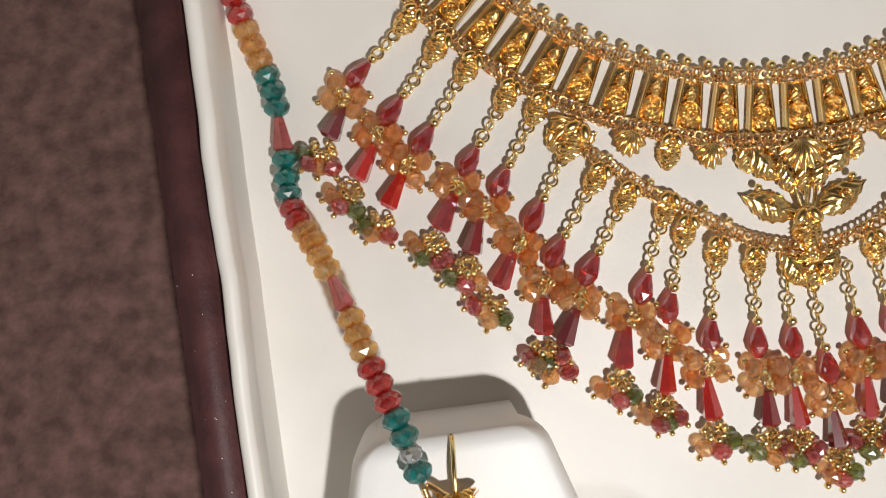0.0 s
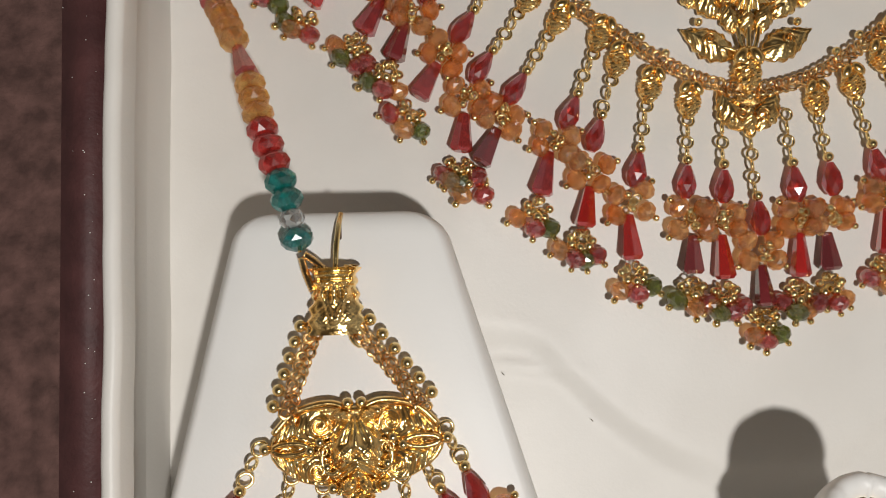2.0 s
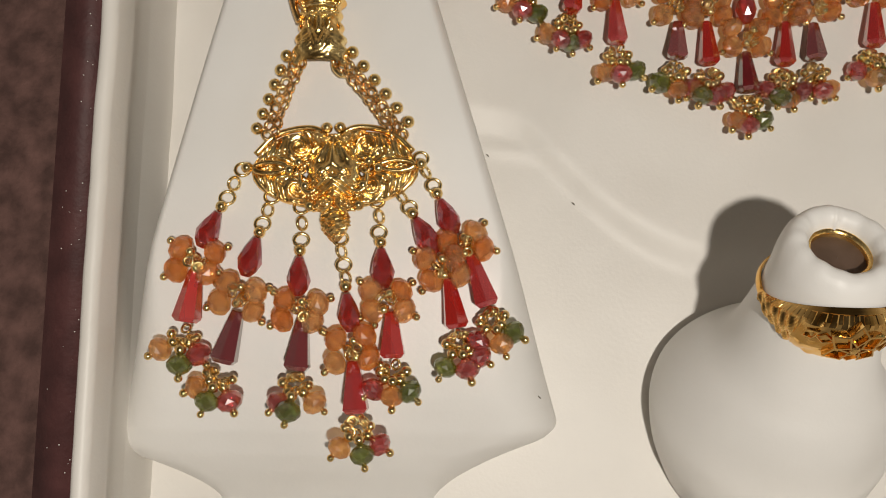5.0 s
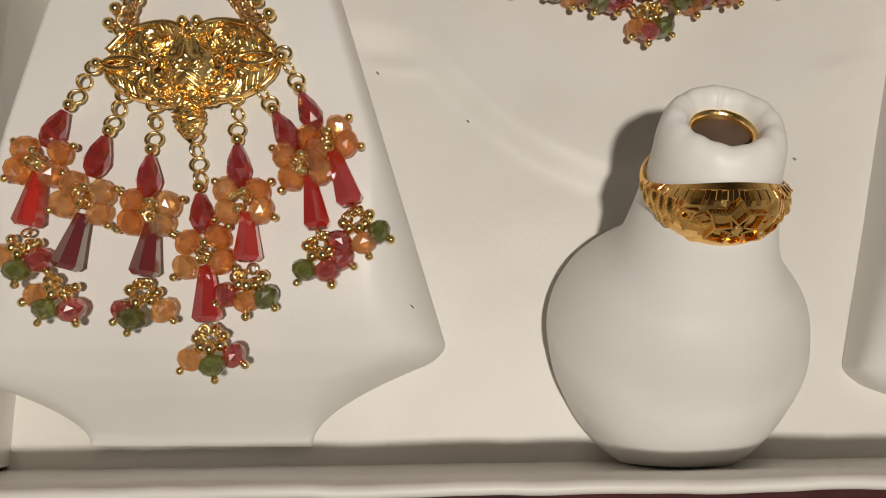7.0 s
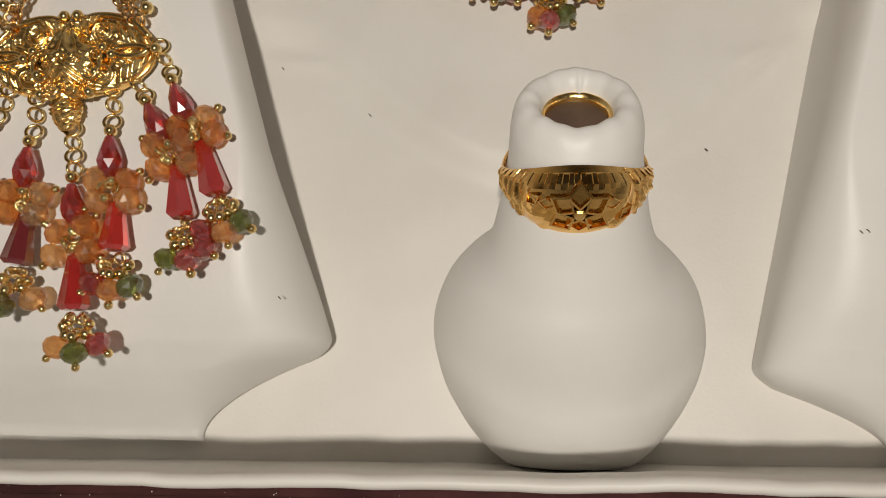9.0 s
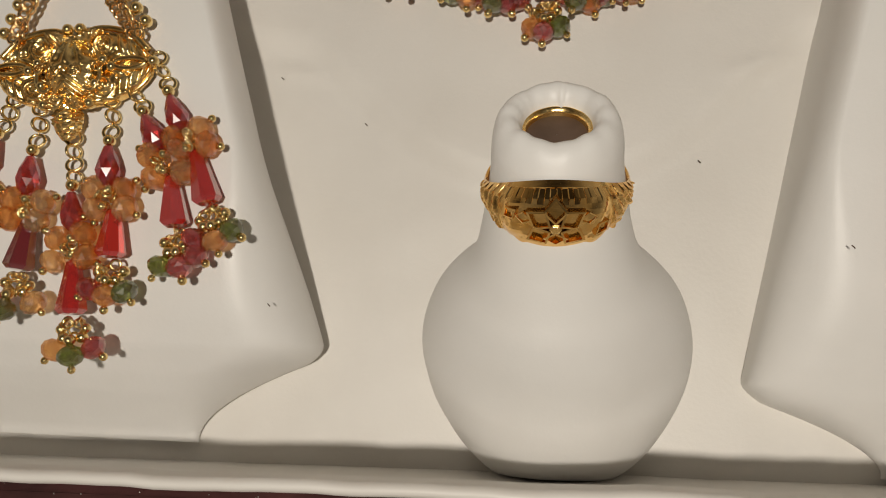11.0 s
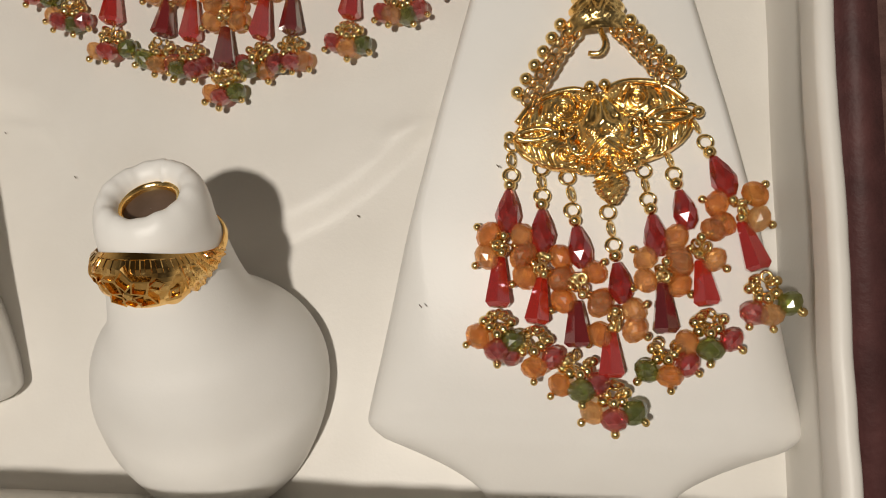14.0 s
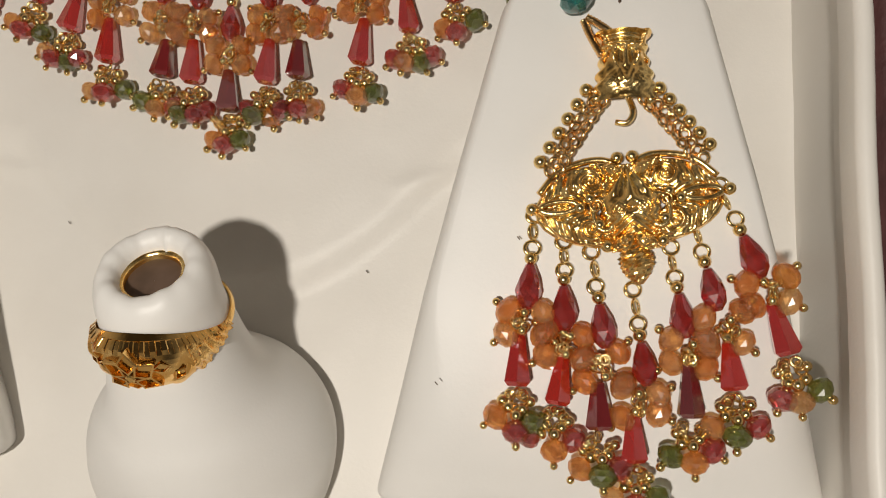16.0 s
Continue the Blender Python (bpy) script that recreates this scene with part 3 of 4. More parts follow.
def cluster(owner, c, out, level, colours, spread=130, reach=3.8):
    """Beads on headpins fanned round a point, with small gold rings at its heart."""
    base = math.degrees(math.atan2(out[1], out[0]))
    n = len(colours)
    for s in (-1, 1):
        put(BALL, owner, (c[0] - out[1] * 1.9 * s, c[1] + out[0] * 1.9 * s, level + 1.6), (0, 0, 1), 0, RND.uniform(0.75, 0.95))
    for k in range(10):
        a = RND.uniform(0, 6.28)
        put(SMALL_LINK, owner, (c[0] + 1.3 * math.cos(a), c[1] + 1.1 * math.sin(a), level + RND.uniform(0.9, 2.2)), (RND.uniform(-1, 1), RND.uniform(-1, 1), 0.7), 0, 1.0)
    for k, material in enumerate(colours):
        a = math.radians(base - spread / 2 + spread * (k + 0.5) / n + RND.uniform(-9, 9))
        r = reach * RND.uniform(0.92, 1.12)
        d = Vector((math.cos(a), math.sin(a), RND.uniform(-0.12, 0.12)))
        z = level + 1.75 + (0.9 if k % 3 == 1 else 0.0)
        p = Vector((c[0], c[1], z)) + d * r
        put(tinted(ROND, material), owner, p, d, RND.uniform(0, 90), RND.uniform(0.93, 1.05))
        put(PIN, owner, p + d * 1.95, d, 0, RND.uniform(0.9, 1.15))
        if r > 2.5:
            put(BALL, owner, Vector((c[0], c[1], z + 0.1)) + d * max(0.8, r - 2.2), d, 0, 0.95)


def tassel(owner, hang, drop, top, foot, surface, colour, order):
    """One hanging strand: rings, gold ball, teardrop, orange cluster, tapered bead, coloured cluster."""
    hang, drop, top, foot = Vector(hang), Vector(drop), Vector(top), Vector(foot)
    d = (drop - hang).normalized()
    first = drop - d * 3.9
    run = (first - hang).length
    n = max(1, int(round(run / 2.15)))
    for k in range(n):
        p = hang + (first - hang) * ((k + 0.35) / n)
        z = surface(p.x, p.y)
        put(LINK, owner, (p.x + RND.uniform(-0.15, 0.15), p.y, z + 1.2), (0.25, 0.1, 1) if k % 2 == 0 else (-d.y, d.x, 0.55), 0, (1.0, 1.12, 1.0))
    z = surface(drop.x, drop.y)
    put(BALL, owner, (first.x, first.y, z + 1.8), (0, 0, 1))
    put(tinted(DROP, ruby), owner, (drop.x, drop.y, z + 1.9), (-d.x, -d.y, 0.04), RND.uniform(0, 60), RND.uniform(0.96, 1.04))
    c = (drop + d * 3.3 + top) / 2
    e = (foot - top).normalized()
    zc = surface(c.x, c.y)
    for s in (-1, 1):
        for k in (0, 1):
            side = Vector((-e.y, e.x)) * s
            p = c + side * (2.3 + RND.uniform(-0.3, 0.4)) + e * ((k - 0.5) * 3.2 + RND.uniform(-0.5, 0.5))
            q = Vector((p.x - c.x, p.y - c.y, RND.uniform(-0.4, 0.4))).normalized()
            zz = surface(p.x, p.y) + 1.8 + RND.uniform(0, 0.7)
            put(tinted(ROND, orange), owner, (p.x, p.y, zz), q, RND.uniform(0, 90), RND.uniform(0.95, 1.06))
            put(PIN, owner, (p.x + q.x * 2.0, p.y + q.y * 2.0, zz - 0.2), q)
    for k in range(2):
        put(BALL, owner, (c.x + RND.uniform(-0.9, 0.9), c.y + 1.2 - 2.4 * k, zc + 2.9), (0, 0, 1), 0, 0.78)
    for k in range(7):
        put(SMALL_LINK, owner, (c.x + RND.uniform(-1.1, 1.1), c.y + RND.uniform(-1.4, 1.4), zc + 1.6 + 0.32 * k), (RND.uniform(-1, 1), RND.uniform(-1, 1), 0.6))
    m = (top + foot) / 2
    zm = surface(m.x, m.y)
    length = (foot - top).length
    put(tinted(CONE, colour), owner, (m.x, m.y, zm + 1.8), (-e.x, -e.y, -0.03), 30 + RND.uniform(-14, 14), (1, 0.82, max(0.85, min(1.1, length / 7.0))))
    heart = foot + e * 2.2
    cluster(owner, (heart.x, heart.y), (e.x, e.y), surface(heart.x, heart.y), order)


# ---------------------------------------------------------------- necklace
necklace = new("necklace")
tagged(necklace, "gold bib necklace with red, orange and green crystal tassels", "necklace")
CX, CY, R_TOP, R_MID = 4.5, 213.5, 72.0, 83.5
bed = lambda x, y: bust_height(x, y) + 0.3
def arc(r, deg, lift=1.6):
    a = math.radians(deg)
    x, y = CX + r * math.sin(a), CY - r * math.cos(a)
    return Vector((x, y, bed(x, y) + lift))


rope(necklace, [arc(R_TOP, a) for a in range(-54, 55, 6)])
rope(necklace, [arc(R_MID, a) for a in range(-56, 57, 6)], 1.1)
for k in range(-16, 17):
    p = arc(R_TOP - 2.2, k * 3.2)
    put(BALL, necklace, p, (0, 0, 1), 0, 0.95)
def cell_mesh():
    """A tapered backing plate for one medallion."""
    bm = bmesh.new()
    low = [bm.verts.new(p) for p in ((-2.4, -4.7, 0), (2.4, -4.7, 0), (1.55, 4.7, 0), (-1.55, 4.7, 0))]
    high = [bm.verts.new((v.co.x * 0.96, v.co.y, 0.35)) for v in low]
    bm.faces.new(high)
    bm.faces.new(list(reversed(low)))
    for i in range(4):
        n = (i + 1) % 4
        bm.faces.new((low[i], low[n], high[n], high[i]))
    return bm


def strut_mesh():
    """One slanted side wall of a medallion's cell, rounded along its crest."""
    rows = []
    for y in np.linspace(-4.7, 4.7, 5):
        x = 2.42 - 0.09 * (y + 4.7)
        rows.append([Vector((x + u, y, z)) for u, z in ((-0.05, 0.0), (-0.22, 1.3), (-0.14, 1.55), (0.06, 1.62), (0.2, 1.5), (0.2, 1.2), (0.42, 0.0))])
    bm = grid_mesh(rows, True)
    return bm


CELL = mesh_of("cell_plate", cell_mesh())
CELL.materials.append(gold)
STRUT = mesh_of("strut", strut_mesh(), True)
STRUT.materials.append(gold)
for k in range(-11, 12):
    deg = k * 4.9
    c = arc((R_TOP + R_MID) / 2, deg, 0.5)
    lay(CELL, necklace, c.x, c.y, c.z, deg)
    p = arc((R_TOP + R_MID) / 2 + 1.5, deg, 1.2)
    lay(MEDAL, necklace, p.x, p.y, p.z, deg, (0.86, 0.92, 1))
    lay(STRUT, necklace, c.x, c.y, c.z, deg)
    lay(STRUT, necklace, c.x, c.y, c.z, deg, (-1, 1, 1))

SWAG = [(-37.5, 135.0), (-33.0, 131.0), (-28.3, 127.0), (-24.6, 123.7), (-19.8, 121.0), (-15.1, 117.5), (-7.5, 113.0), (-1.8, 110.9), (3.6, 109.9)]
mirror = lambda p: (2 * CX - p[0], p[1])
line = SWAG + [mirror(p) for p in reversed(SWAG[:-1])]
rope(necklace, [Vector((x, y, bed(x, y) + 1.7)) for x, y in line], 0.85)
for x, y in ((-14.9, 119.6), (-10.7, 116.7), (-24.1, 125.5), (-30.9, 130.9)):
    for p in ((x, y), mirror((x, y))):
        put(BALL, necklace, (p[0], p[1], bed(*p) + 1.6), (0, 0, 1), 0, 0.85)

HANG = [(-63.9, 160.5), (-59.1, 154.9), (-54.1, 150.3), (-47.8, 144.4), (-42.6, 141.3), (-37.3, 134.5), (-33.7, 127.3), (-28.8, 123.2), (-21.8, 120.2), (-18.9, 115.7), (-13.5, 111.1), (-6.8, 108.4), (-1.0, 106.5), (3.4, 103.5)]
DROPS = [(-73.9, 152.0), (-68.8, 144.4), (-63.8, 138.4), (-56.0, 133.4), (-50.9, 128.8), (-45.6, 122.0), (-42.7, 114.9), (-36.9, 111.0), (-27.7, 106.4), (-23.5, 102.4), (-16.7, 96.3), (-8.2, 94.1), (-1.7, 93.2), (4.3, 87.6)]
TOPS = [(-77.5, 146.5), (-72.9, 138.8), (-68.3, 133.1), (-59.5, 127.9), (-55.5, 123.2), (-50.2, 115.9), (-45.7, 107.0), (-40.1, 104.2), (-31.3, 99.9), (-24.7, 93.7), (-18.2, 88.7), (-7.2, 84.8), (-2.3, 84.8), (4.4, 79.5)]
FEET = [(-80.7, 141.3), (-76.7, 133.2), (-71.9, 127.4), (-62.8, 122.0), (-57.8, 117.0), (-53.5, 110.2), (-46.5, 100.7), (-43.2, 98.4), (-32.9, 92.8), (-25.8, 87.1), (-17.8, 81.3), (-7.5, 78.6), (-2.0, 77.6), (4.8, 72.8)]
CONES = [wine, scarlet, scarlet, ruby, wine, rose, ruby, wine, ruby, scarlet, scarlet, wine, scarlet, wine]
for k in range(14):
    h, dr, tp, ft = HANG[k], DROPS[k], TOPS[k], FEET[k]
    sides = (lambda p: p,) if k == 13 else (lambda p: p, mirror)
    for side in sides:
        hh, dd = Vector(side(h)), Vector(side(dr))
        way = (dd - hh).normalized()
        angle = math.degrees(math.atan2(way.y, way.x)) + 90
        if k not in (12, 13):
            lay(BUD, necklace, hh.x, hh.y, bed(*hh) + 1.2, angle, 1.25 if k == 5 else 1.02)
        order = [green, orange, rose]
        RND.shuffle(order)
        order = order + ([rose] if k % 3 == 0 else [])
        tassel(necklace, hh + way * (2.8 if k < 12 else 0.0), dd, side(tp), side(ft), bed, CONES[k], order)

# leaf work of the centre pendant and the charms above the swag
for x, y, me, angle, size in (
    (4.2, 127.0, FAN, 0, (1.0, 1.3, 1.3)), (-3.2, 126.6, LEAF, 35, 1.15), (11.6, 126.6, LEAF, -35, 1.15), (-6.3, 127.6, SMALL_LEAF, 10, 1.2), (14.8, 127.6, SMALL_LEAF, -10, 1.2),
    (0.9, 123.6, LEAF, 14, (0.8, 0.9, 1.0)), (7.4, 123.6, LEAF, -14, (0.8, 0.9, 1.0)), (4.1, 122.6, SMALL_LEAF, 0, (1.2, 1.3, 1.3)),
    (-2.9, 118.4, LEAF, 62, (1.25, 1.35, 1.1)), (11.0, 118.4, LEAF, -62, (1.25, 1.35, 1.1)),
    (0.2, 106.6, LEAF, 28, 1.05), (7.0, 106.6, LEAF, -28, 1.05), (3.6, 105.2, SMALL_LEAF, 0, 1.3), (3.6, 108.4, FAN, 180, (0.6, 0.6, 1)),
    (3.6, 113.2, BUD, 0, 1.3), (-27.1, 133.0, SHELL, -20, (0.95, 1.5, 1.2)), (-12.7, 128.9, SHELL, -10, (0.95, 1.5, 1.2)), (36.1, 133.0, SHELL, 20, (0.95, 1.5, 1.2)), (21.7, 128.9, SHELL, 10, (0.95, 1.5, 1.2)),
    (-19.9, 130.5, BUD, -16, 1.05), (28.9, 130.5, BUD, 16, 1.05), (-37.6, 136.5, FAN, -35, (0.9, 1.1, 1.2)), (46.6, 136.5, FAN, 35, (0.9, 1.1, 1.2)),
    (-40.2, 135.2, SMALL_LEAF, 20, 1.2), (-34.6, 134.4, SMALL_LEAF, -60, 1.1), (49.2, 135.2, SMALL_LEAF, -20, 1.2), (43.6, 134.4, SMALL_LEAF, 60, 1.1),
):
    lay(me, necklace, x, y, bed(x, y) + 1.1, angle, size)
for x, y in ((-1.2, 128.3), (9.6, 128.3), (-4.8, 122.0), (12.9, 122.0), (3.8, 117.0), (3.8, 115.9), (3.5, 108.6), (0.2, 104.6), (7.0, 104.6)):
    put(BALL, necklace, (x, y, bed(x, y) + 1.9), (0, 0, 1), 0, 0.8)
for x, y, s in ((-3.2, 118.9, 1), (11.0, 118.9, -1), (1.8, 105.6, 1), (5.6, 105.6, -1), (0.3, 126.0, 1), (8.0, 126.0, -1)):
    lay(SCROLL, necklace, x, y, bed(x, y) + 2.3, 0, (s * 0.75, 0.75, 0.9))


for stem in (((4.1, 121.8), (4.0, 118.5), (3.9, 114.4)), ((3.9, 114.6), (2.6, 116.2), (0.4, 117.3), (-2.4, 117.8)), ((3.9, 114.6), (5.4, 116.2), (7.6, 117.3), (10.4, 117.8)),
             ((2.0, 121.4), (2.6, 118.4), (3.8, 115.0)), ((6.0, 121.4), (5.4, 118.4), (4.0, 115.0))):
    part("stem", tube([p * MM for p in smooth_path([Vector((x, y, bed(x, y) + 1.7)) for x, y in stem], 0.5)], 0.42 * MM), gold, necklace)
for x in (2.5, 5.3):
    put(BALL, necklace, (x, 115.2, bed(x, 115.2) + 2.0), (0, 0, 1), 0, 1.2)


# ---------------------------------------------------------------- bead straps of the earrings
def strap(points, label):
    """A crystal bead strap that rests on the tray and climbs onto the earring pad."""
    owner = new("bead_strap")
    tagged(owner, label, "bead strap", "bead straps")
    path = smooth_path(points, 0.5)
    pattern = [(red_bead, 3), (amber, 3), (teal, 3), ("cone", 1), (teal, 3), (red_bead, 2), (amber, 4), ("cone", 1), (amber, 3), (red_bead, 3), (teal, 2), (clear, 1), (teal, 1)]
    beads = [m for m, n in pattern for _ in range(n)]
    need = sum(6.6 if m == "cone" else 3.05 for m in beads)
    total = 0.5 * (len(path) - 1)
    run = total - need
    for m in beads:
        size = 6.6 if m == "cone" else 3.05
        at = run + size / 2
        run += size
        if at < 0:
            continue
        i = min(len(path) - 2, int(at / 0.5))
        p, d = path[i], (path[min(i + 3, len(path) - 1)] - path[max(i - 3, 0)]).normalized()
        if m == "cone":
            put(tinted(CONE, rose), owner, p, -d, 30, (0.95, 0.95, 0.86))
        else:
            put(tinted(ROND, m), owner, p, d, RND.uniform(0, 90), (1.28, 1.28, 1.2) if m != clear else (1.0, 1.0, 1.05))
    part("thread", tube([p * MM for p in path[::6]], 0.25 * MM), chain_gold, owner)
    return owner


strap([(-96.0, 176.0, 2.8), (-94.3, 168.0, 3.0), (-92.3, 160.0, 3.0), (-89.7, 151.0, 3.2), (-89.1, 140.1, 3.5), (-88.9, 129.8, 5.0), (-84.8, 121.5, 11.0), (-80.9, 112.4, 15.5), (-77.2, 101.0, 20.5), (-73.6, 91.0, 23.0), (-71.6, 82.6, 23.4)], "teal, amber and red crystal bead strap resting on the tray")
strap([(55.0, 98.0, 19.0), (59.0, 88.5, 23.0), (62.2, 82.0, 23.2)], "teal crystal bead strap over the edge of a pad")


# ---------------------------------------------------------------- earrings
flat = lambda x, y: 20.4 + (0.0 if y > 40 else -0.0022 * (40 - y) ** 2)
sloped = lambda x, y: 20.4 - (0.0 if y > 60 else 0.11 * (60 - y))


def earring(hangs, drops, tops, feet, centre, cap, tilt, cones, beads, surface, label):
    owner = new("earring")
    tagged(owner, label, "earring", "pair of earrings")
    spot = lambda u, v: Vector((centre[0], centre[1])) + Matrix.Rotation(radians(tilt), 2) @ Vector((u, v))
    top = 22.2
    # oval body of leaf work
    for u, v, me, a, size in (
        (-6.5, 2.75, WING, 112, 1.0), (6.5, 2.75, WING, -112, 1.0), (-6.9, -2.35, WING, 64, (0.95, 1.0, 1.0)), (6.9, -2.35, WING, -64, (0.95, 1.0, 1.0)),
        (0, 0.1, HEART, 0, (0.95, 1.0, 1.15)), (-2.6, 4.7, SMALL_LEAF, 68, (0.75, 1.0, 1.2)), (2.6, 4.7, SMALL_LEAF, -68, (0.75, 1.0, 1.2)),
        (-1.7, -5.5, SMALL_LEAF, 125, (0.8, 0.75, 1.2)), (1.7, -5.5, SMALL_LEAF, -125, (0.8, 0.75, 1.2)), (0, -7.6, BUD, 0, (1.1, 1.05, 1.1)),
    ):
        p = spot(u, v)
        lift = {WING: -0.3, HEART: 0.2, SMALL_LEAF: 1.2}.get(me, 0.0)
        lay(me, owner, p.x, p.y, top + lift, a + tilt, size, "petal" if me is SMALL_LEAF else None)
    for u, v, s in ((-1.5, -1.0, 1), (1.5, -1.0, -1), (-4.6, -0.2, -1), (4.6, -0.2, 1)):
        p = spot(u, v)
        lay(SCROLL, owner, p.x, p.y, top + (2.1 if abs(u) < 2 else 1.2), tilt, (0.7 * s, 0.7, 1.0))
    for u, v in ((-1.0, 6.2), (1.0, 6.2), (-13.0, 0.4), (13.0, 0.4), (-5.2, 1.0), (5.2, 1.0), (-3.6, -5.6), (3.6, -5.6), (-4.3, -2.6), (4.3, -2.6), (-6.6, -0.1), (6.6, -0.1)):
        p = spot(u, v)
        put(BALL, owner, (p.x, p.y, top + 0.7), (0, 0, 1), 0, 0.95)
    rim = [spot(12.2 * math.cos(a), 5.6 * math.sin(a) * (1.0 if math.sin(a) < 0 else 0.92)) for a in np.linspace(0, 2 * math.pi, 33)]
    for s in (-1, 1):
        arch = [spot(s * u, v) for u, v in ((1.4, 5.6), (3.4, 6.3), (6.2, 6.1), (9.2, 5.0), (11.8, 2.4))]
        part("arch", tube([Vector((p.x, p.y, top + 0.3)) * MM for p in smooth_path(arch, 0.6)], 0.5 * MM), gold, owner)
        eye = [spot(s * 9.4 + 2.5 * math.cos(a), 0.25 + 0.8 * math.sin(a)) for a in np.linspace(0, 2 * math.pi, 25)]
        part("loop", tube([Vector((p.x, p.y, top + 0.9)) * MM for p in eye], 0.45 * MM), gold, owner)
        curl = [spot(s * (3.6 + 1.4 * math.cos(a)), -1.4 + 2.2 * math.sin(a)) for a in np.linspace(-2.4, 2.0, 16)]
        part("curl", tube([Vector((p.x, p.y, top + 1.0)) * MM for p in curl], 0.4 * MM), gold, owner)
    part("oval_frame", tube([Vector((p.x, p.y, top - 0.6)) * MM for p in rim], 0.45 * MM), gold, owner)
    # triangle of woven chain up to the cap, with balls along its outer edges
    c = Vector(cap)
    for s in (-1, 1):
        foot = spot(9.6 * s, 5.2)
        neck = c + Vector((2.9 * s, -3.6))
        rope(owner, [Vector((neck.x, neck.y, top + 0.9)), Vector(((neck.x + foot.x) / 2 + 0.3 * s, (neck.y + foot.y) / 2, top + 0.6)), Vector((foot.x, foot.y, top + 0.5))], 0.75)
        d = (foot - neck).normalized()
        side = Vector((-d.y, d.x)) * s
        for k in range(6):
            p = neck + (foot - neck) * (0.02 + 0.19 * k) + side * 2.3
            put(BALL, owner, (p.x, p.y, top + 0.4), (0, 0, 1), 0, 1.05)
            q = p - side * 0.9
            put(SMALL_LINK, owner, (q.x, q.y, top + 0.3), (d.x, d.y, 0.3), 0, 0.9)
    lay(CAP, owner, c.x, c.y + 0.4, top + 0.7, 0.4 * tilt, (1.0, 1.0, 1.15))
    for s in (-1, 1):
        lay(SCROLL, owner, c.x + 2.5 * s, c.y + 0.9, top + 1.6, 0, (0.5 * s, 0.5, 1))
        lay(SMALL_LEAF, owner, c.x + 1.7 * s, c.y + 4.9, top + 1.0, -70 * s, (0.6, 0.75, 1.0), "petal")
        put(BALL, owner, (c.x + 3.6 * s, c.y - 3.9, top + 0.5), (0, 0, 1), 0, 1.0)
    # tassels
    for k in range(7):
        h, dd = Vector(hangs[k]), Vector(drops[k])
        h = h - (dd - h).normalized() * (1.4 if k in (1, 2, 4, 5) else 0.3)
        tassel(owner, h, dd, tops[k], feet[k], surface, cones[k], [{"o": orange, "g": green, "r": rose}[b] for b in beads[k]])
    return owner


left_ear = earring(
    [(-77.8, 55.0), (-73.5, 49.8), (-68.8, 48.4), (-63.0, 44.6), (-57.4, 49.4), (-54.2, 51.5), (-51.3, 57.0)],
    [(-82.4, 45.2), (-76.0, 41.2), (-68.8, 38.4), (-61.3, 33.2), (-56.5, 39.8), (-50.2, 44.7), (-47.0, 47.6)],
    [(-84.2, 39.0), (-77.7, 33.0), (-68.1, 31.9), (-60.5, 26.0), (-55.0, 33.3), (-46.7, 38.3), (-43.4, 42.0)],
    [(-85.2, 31.7), (-79.5, 25.8), (-68.7, 24.9), (-59.9, 18.8), (-54.7, 26.9), (-45.4, 31.4), (-40.9, 34.7)],
    (-64.0, 54.6), (-66.6, 75.0), 2.0, [scarlet, wine, wine, scarlet, scarlet, scarlet, scarlet], ("ogr", "ogr", "rgo", "ogr", "rog", "grr", "rog"), flat, "gold filigree earring with crystal tassels pinned to a white pad")
right_ear = earring(
    [(56.5, 53.9), (60.6, 49.3), (64.5, 48.2), (70.0, 44.4), (75.0, 49.1), (78.0, 52.8), (80.8, 58.8)],
    [(56.1, 43.7), (61.0, 41.0), (66.2, 38.8), (71.8, 34.0), (76.5, 40.6), (80.3, 44.2), (85.3, 48.8)],
    [(55.0, 37.4), (61.0, 34.4), (65.9, 31.2), (70.6, 27.2), (77.6, 34.2), (82.7, 37.3), (88.1, 42.7)],
    [(55.0, 30.4), (60.4, 28.2), (66.3, 25.2), (70.9, 21.2), (78.0, 27.5), (83.5, 31.4), (90.1, 36.4)],
    (69.1, 55.3), (68.0, 73.5), 8.0, [scarlet, scarlet, wine, scarlet, wine, scarlet, scarlet], ("org", "ror", "ogr", "org", "gor", "ogr", "rog"), sloped, "gold filigree earring with crystal tassels hanging over a pad's side")

for owner, pts in ((left_ear, [(-66.0, 88.5, 19.5), (-66.1, 86.5, 22.0), (-66.4, 83.0, 23.2), (-66.6, 78.5, 23.2)]), (left_ear, [(-64.6, 72.0, 22.6), (-64.4, 70.0, 22.8), (-63.2, 68.9, 22.8), (-62.2, 69.6, 22.6)]),
                   (right_ear, [(68.6, 70.0, 22.6), (69.3, 67.8, 22.8), (68.6, 66.3, 22.8), (67.0, 66.4, 22.6)])):
    part("hook", tube([p * MM for p in smooth_path([Vector(p) for p in pts], 0.5)], 0.42 * MM), chain_gold, owner)
for owner, a, b in ((left_ear, (-71.2, 82.0), (-68.7, 78.2)), (right_ear, (62.6, 81.0), (66.0, 76.8))):
    p, q = Vector((*a, 22.9)), Vector((*b, 23.4))
    across = Vector((0.6, 0.65, 0))
    for s in (-1, 1):
        way = [p + across * 0.35 * s, p.lerp(q, 0.4) + across * 1.15 * s, q + across * 1.9 * s]
        part("coiled_wire", tube([v * MM for v in smooth_path(way, 0.24)], 0.62 * MM, 8, 0.22), rope_gold, owner)


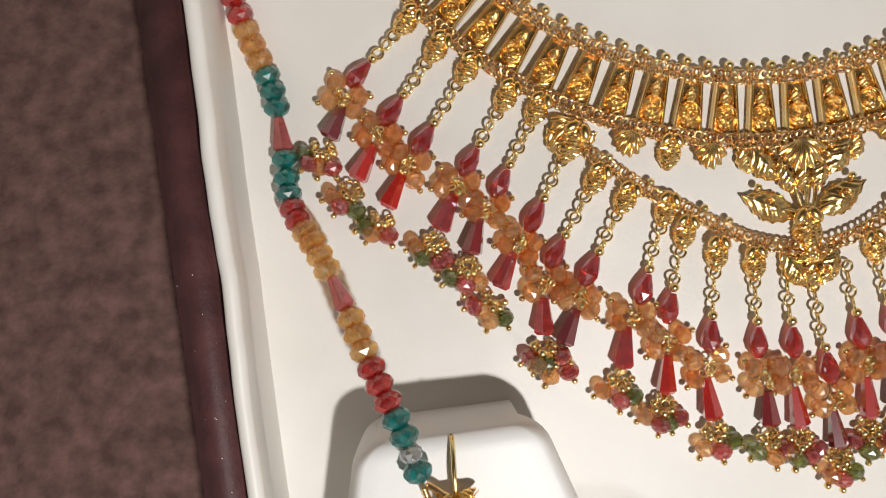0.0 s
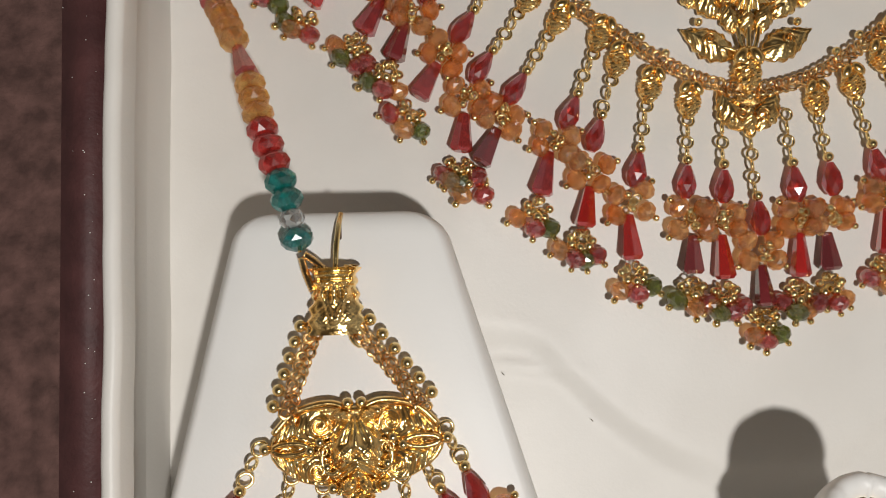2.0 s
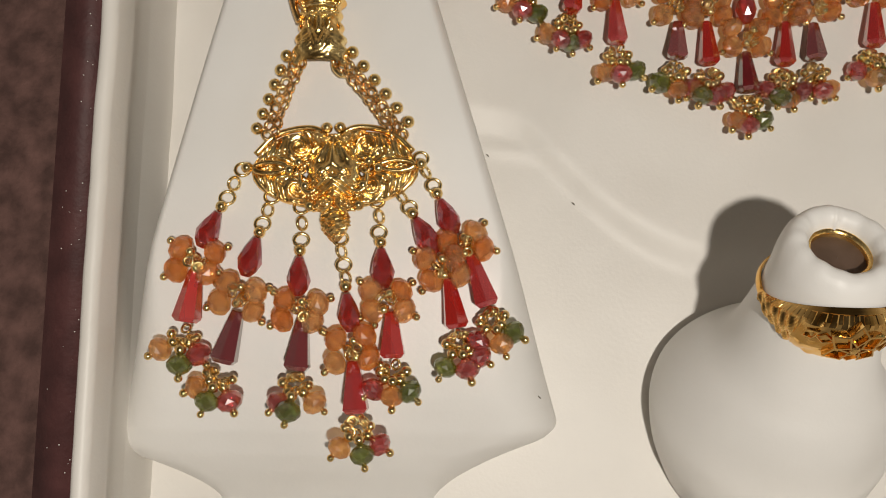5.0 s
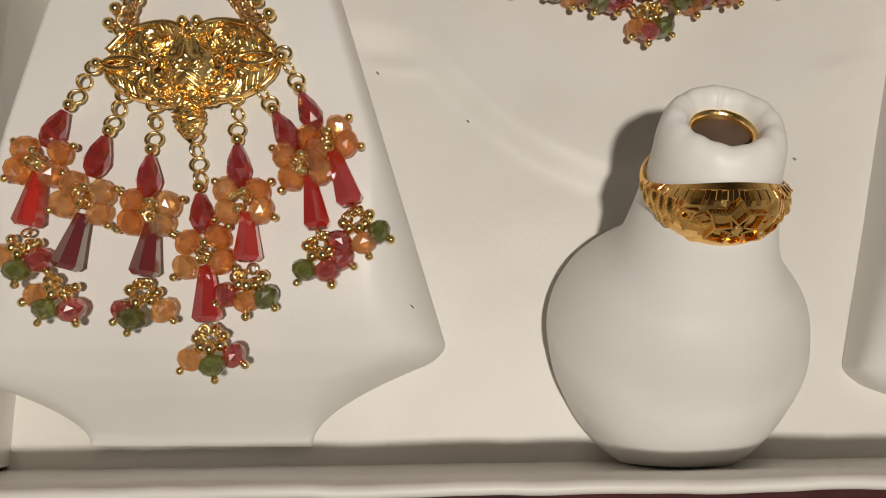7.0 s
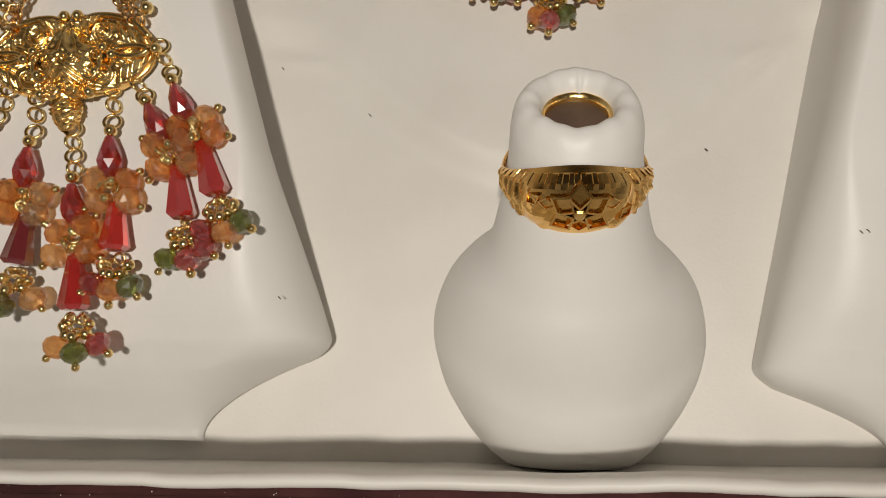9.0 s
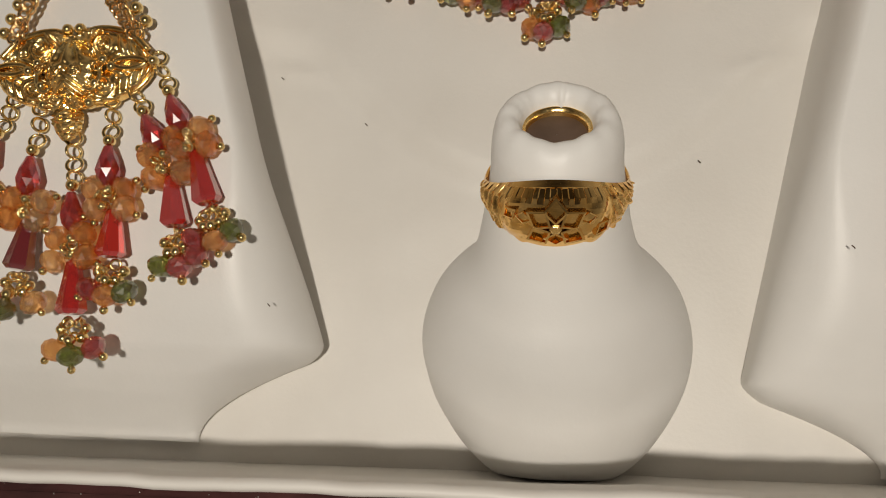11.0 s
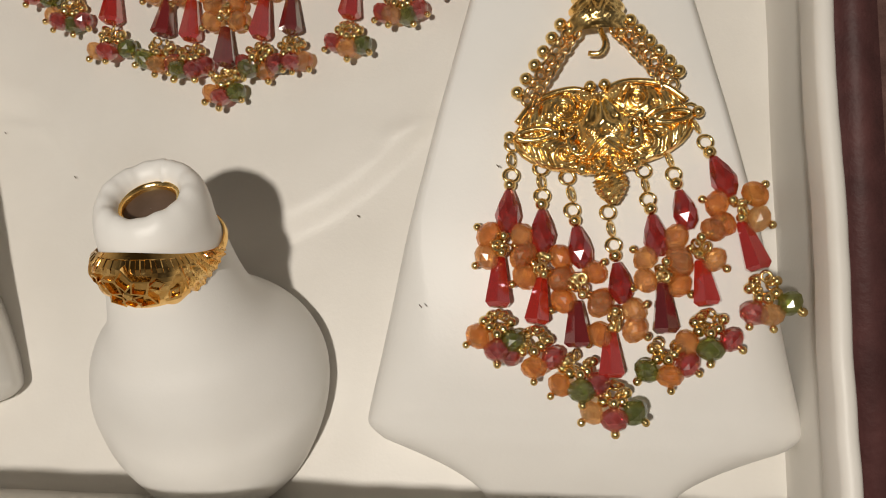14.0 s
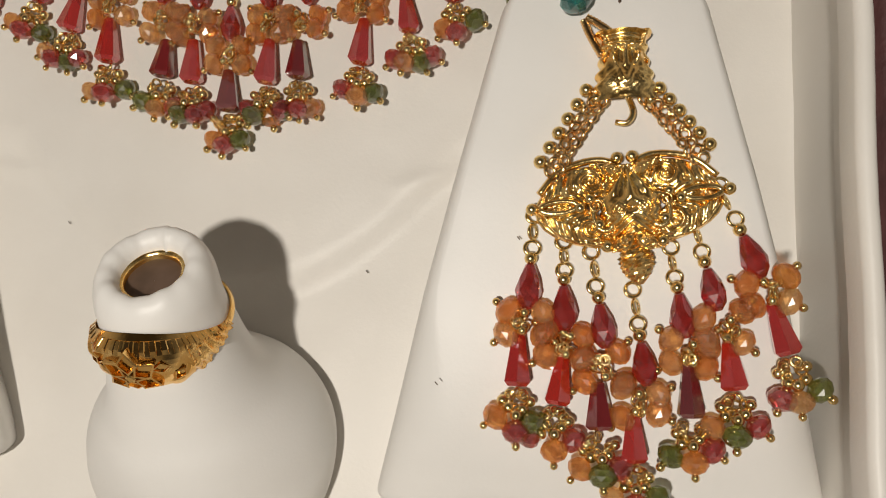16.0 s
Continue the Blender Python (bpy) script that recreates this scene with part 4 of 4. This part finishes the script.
# ---------------------------------------------------------------- finger ring
def finger_ring():
    owner = new("finger_ring")
    tagged(owner, "chased gold dome ring worn on a white holder", "ring")
    side, axis = Vector((1, 0, 0)), (AXIS - 0.07 * Vector((0, AXIS.z, -AXIS.y))).normalized()
    fore = axis.cross(side) * -1.0
    if fore.y > 0:
        fore = -fore
    rows = []
    for i in range(480):
        a = 2 * math.pi * i / 480
        front = max(0.0, math.cos(a)) ** 1.3
        half = 0.75 + 4.05 * front
        row = []
        for j in range(15):
            v = j / 14 * 2 - 1
            r = 8.95 + (1 - v * v) * (0.3 + 1.3 * front)
            if v > 0.64:
                r -= 1.1 * front * smoothstep(0.64, 1.0, v)
                r += 0.2 * (math.sin(a * 44) > 0.1) * smoothstep(0.0, 0.2, front) * (v < 0.97)
            elif abs(v) <= 0.86 and front > 0.02:
                r += 0.36 * smoothstep(0.30, 0.42, abs(math.sin(a))) * abs(math.sin(a * 9)) * abs(math.sin(3.2 * v + 1.5 * math.sin(a * 5)))
                r += 0.16 * math.sin(a * 46 + 6 * v) * (abs(math.sin(a)) > 0.66)
            d = fore * math.cos(a) + side * math.sin(a)
            row.append((RING_C + d * r + axis * (v * half + 0.75 * front)) * MM)
        row += [(RING_C + (fore * math.cos(a) + side * math.sin(a)) * 8.7 + axis * (v * half + 0.75 * front)) * MM for v in (0.9, -0.9)]
        rows.append(row)
    part("band", grid_mesh(rows, True, True), ring_gold, owner, smooth=False)
    # star of bright-cut petals on the dome
    petal = bmesh.new()
    edge = [(0, 0.55), (1.25, 2.1), (0, 4.1), (-1.25, 2.1)]
    rings = []
    for k, z in ((1.0, -0.6), (1.0, 0.55), (0.78, 0.60), (0.66, 0.0)):
        rings.append([petal.verts.new((x * k, 2.2 + (y - 2.2) * k, z - 0.05 * y)) for x, y in edge])
    for lo, hi in zip(rings, rings[1:]):
        for n in range(4):
            petal.faces.new((lo[n], lo[(n + 1) % 4], hi[(n + 1) % 4], hi[n]))
    tip = petal.verts.new((0, 2.2, -0.12))
    for n in range(4):
        petal.faces.new((rings[-1][n], rings[-1][(n + 1) % 4], tip))
    me = mesh_of("star_petal", petal)
    me.materials.append(ring_gold)
    heart = RING_C + fore * 10.95 + axis * 0.9
    frame_m = Matrix((side, axis, fore)).transposed().to_4x4()
    for k in range(6):
        ob = new("star_petal", me)
        ob.matrix_world = Matrix.Translation(heart * MM) @ frame_m @ pose(0, 0, 0, 0, 0, 60 * k) @ pose(0, 0, 0, -11) @ Matrix.Diagonal((1.2, 0.66 if k == 3 else 0.98, 1.0, 1))
        ob.parent = owner
    for s in (-1, 1):
        for k, (u, v) in enumerate(((5.6, 1.3), (7.2, 0.4))):
            a = u / 11.0 * s
            d = fore * math.cos(a) + side * math.sin(a)
            ob = new("star_petal", me)
            ob.matrix_world = Matrix.Translation((RING_C + d * 10.2 + axis * (v + 0.3)) * MM) @ Matrix((side * math.cos(a) - fore * math.sin(a), axis, d)).transposed().to_4x4() @ pose(0, 0, 0, 0, 0, 90 * s + 40 * k) @ Matrix.Diagonal((0.7, 0.7, 0.8, 1))
            ob.parent = owner
    hub = part("star_hub", lathe([(0.75 * MM, -0.2 * MM), (0.75 * MM, 0.35 * MM), (0.5 * MM, 0.5 * MM)], 6), gold, owner, smooth=False)
    hub.matrix_world = Matrix.Translation(heart * MM) @ frame_m


finger_ring()


# ---------------------------------------------------------------- specks of lint
for x, y, z in ((29.2, 46.9, 0.5), (-24.7, 53.5, 0.6), (-32.7, 21.0, 17.4), (54.5, 50.3, 20.7), (44.0, 30.0, 19.4), (-40.0, 62.0, 0.7), (9.5, 33.0, 0.6)):
    speck = part("lint_speck", tube([Vector((x - 0.2, y + 0.2, z)) * MM, Vector((x, y, z + 0.1)) * MM, Vector((x + 0.2, y - 0.2, z)) * MM], 0.08 * MM, 5), brown_inner)
    tagged(speck, "tiny dark speck of lint on pale leatherette", "lint", "lint specks")

dust_rnd = random.Random(5)
dust = bmesh.new()
for k in range(90):
    if k < 45:
        x, y = -99.6 - abs(dust_rnd.gauss(0, 1.6)), dust_rnd.uniform(10, 120)
    else:
        x, y = dust_rnd.uniform(-80, 60), -3.4 - abs(dust_rnd.gauss(0, 1.2))
    bmesh.ops.create_icosphere(dust, subdivisions=1, radius=dust_rnd.uniform(0.04, 0.12) * MM, matrix=Matrix.Translation(Vector((x, y, 25.05)) * MM))
tagged(part("dust", dust, leatherette), "pale dust specks along the maroon box edge", "dust", kind="stuff")
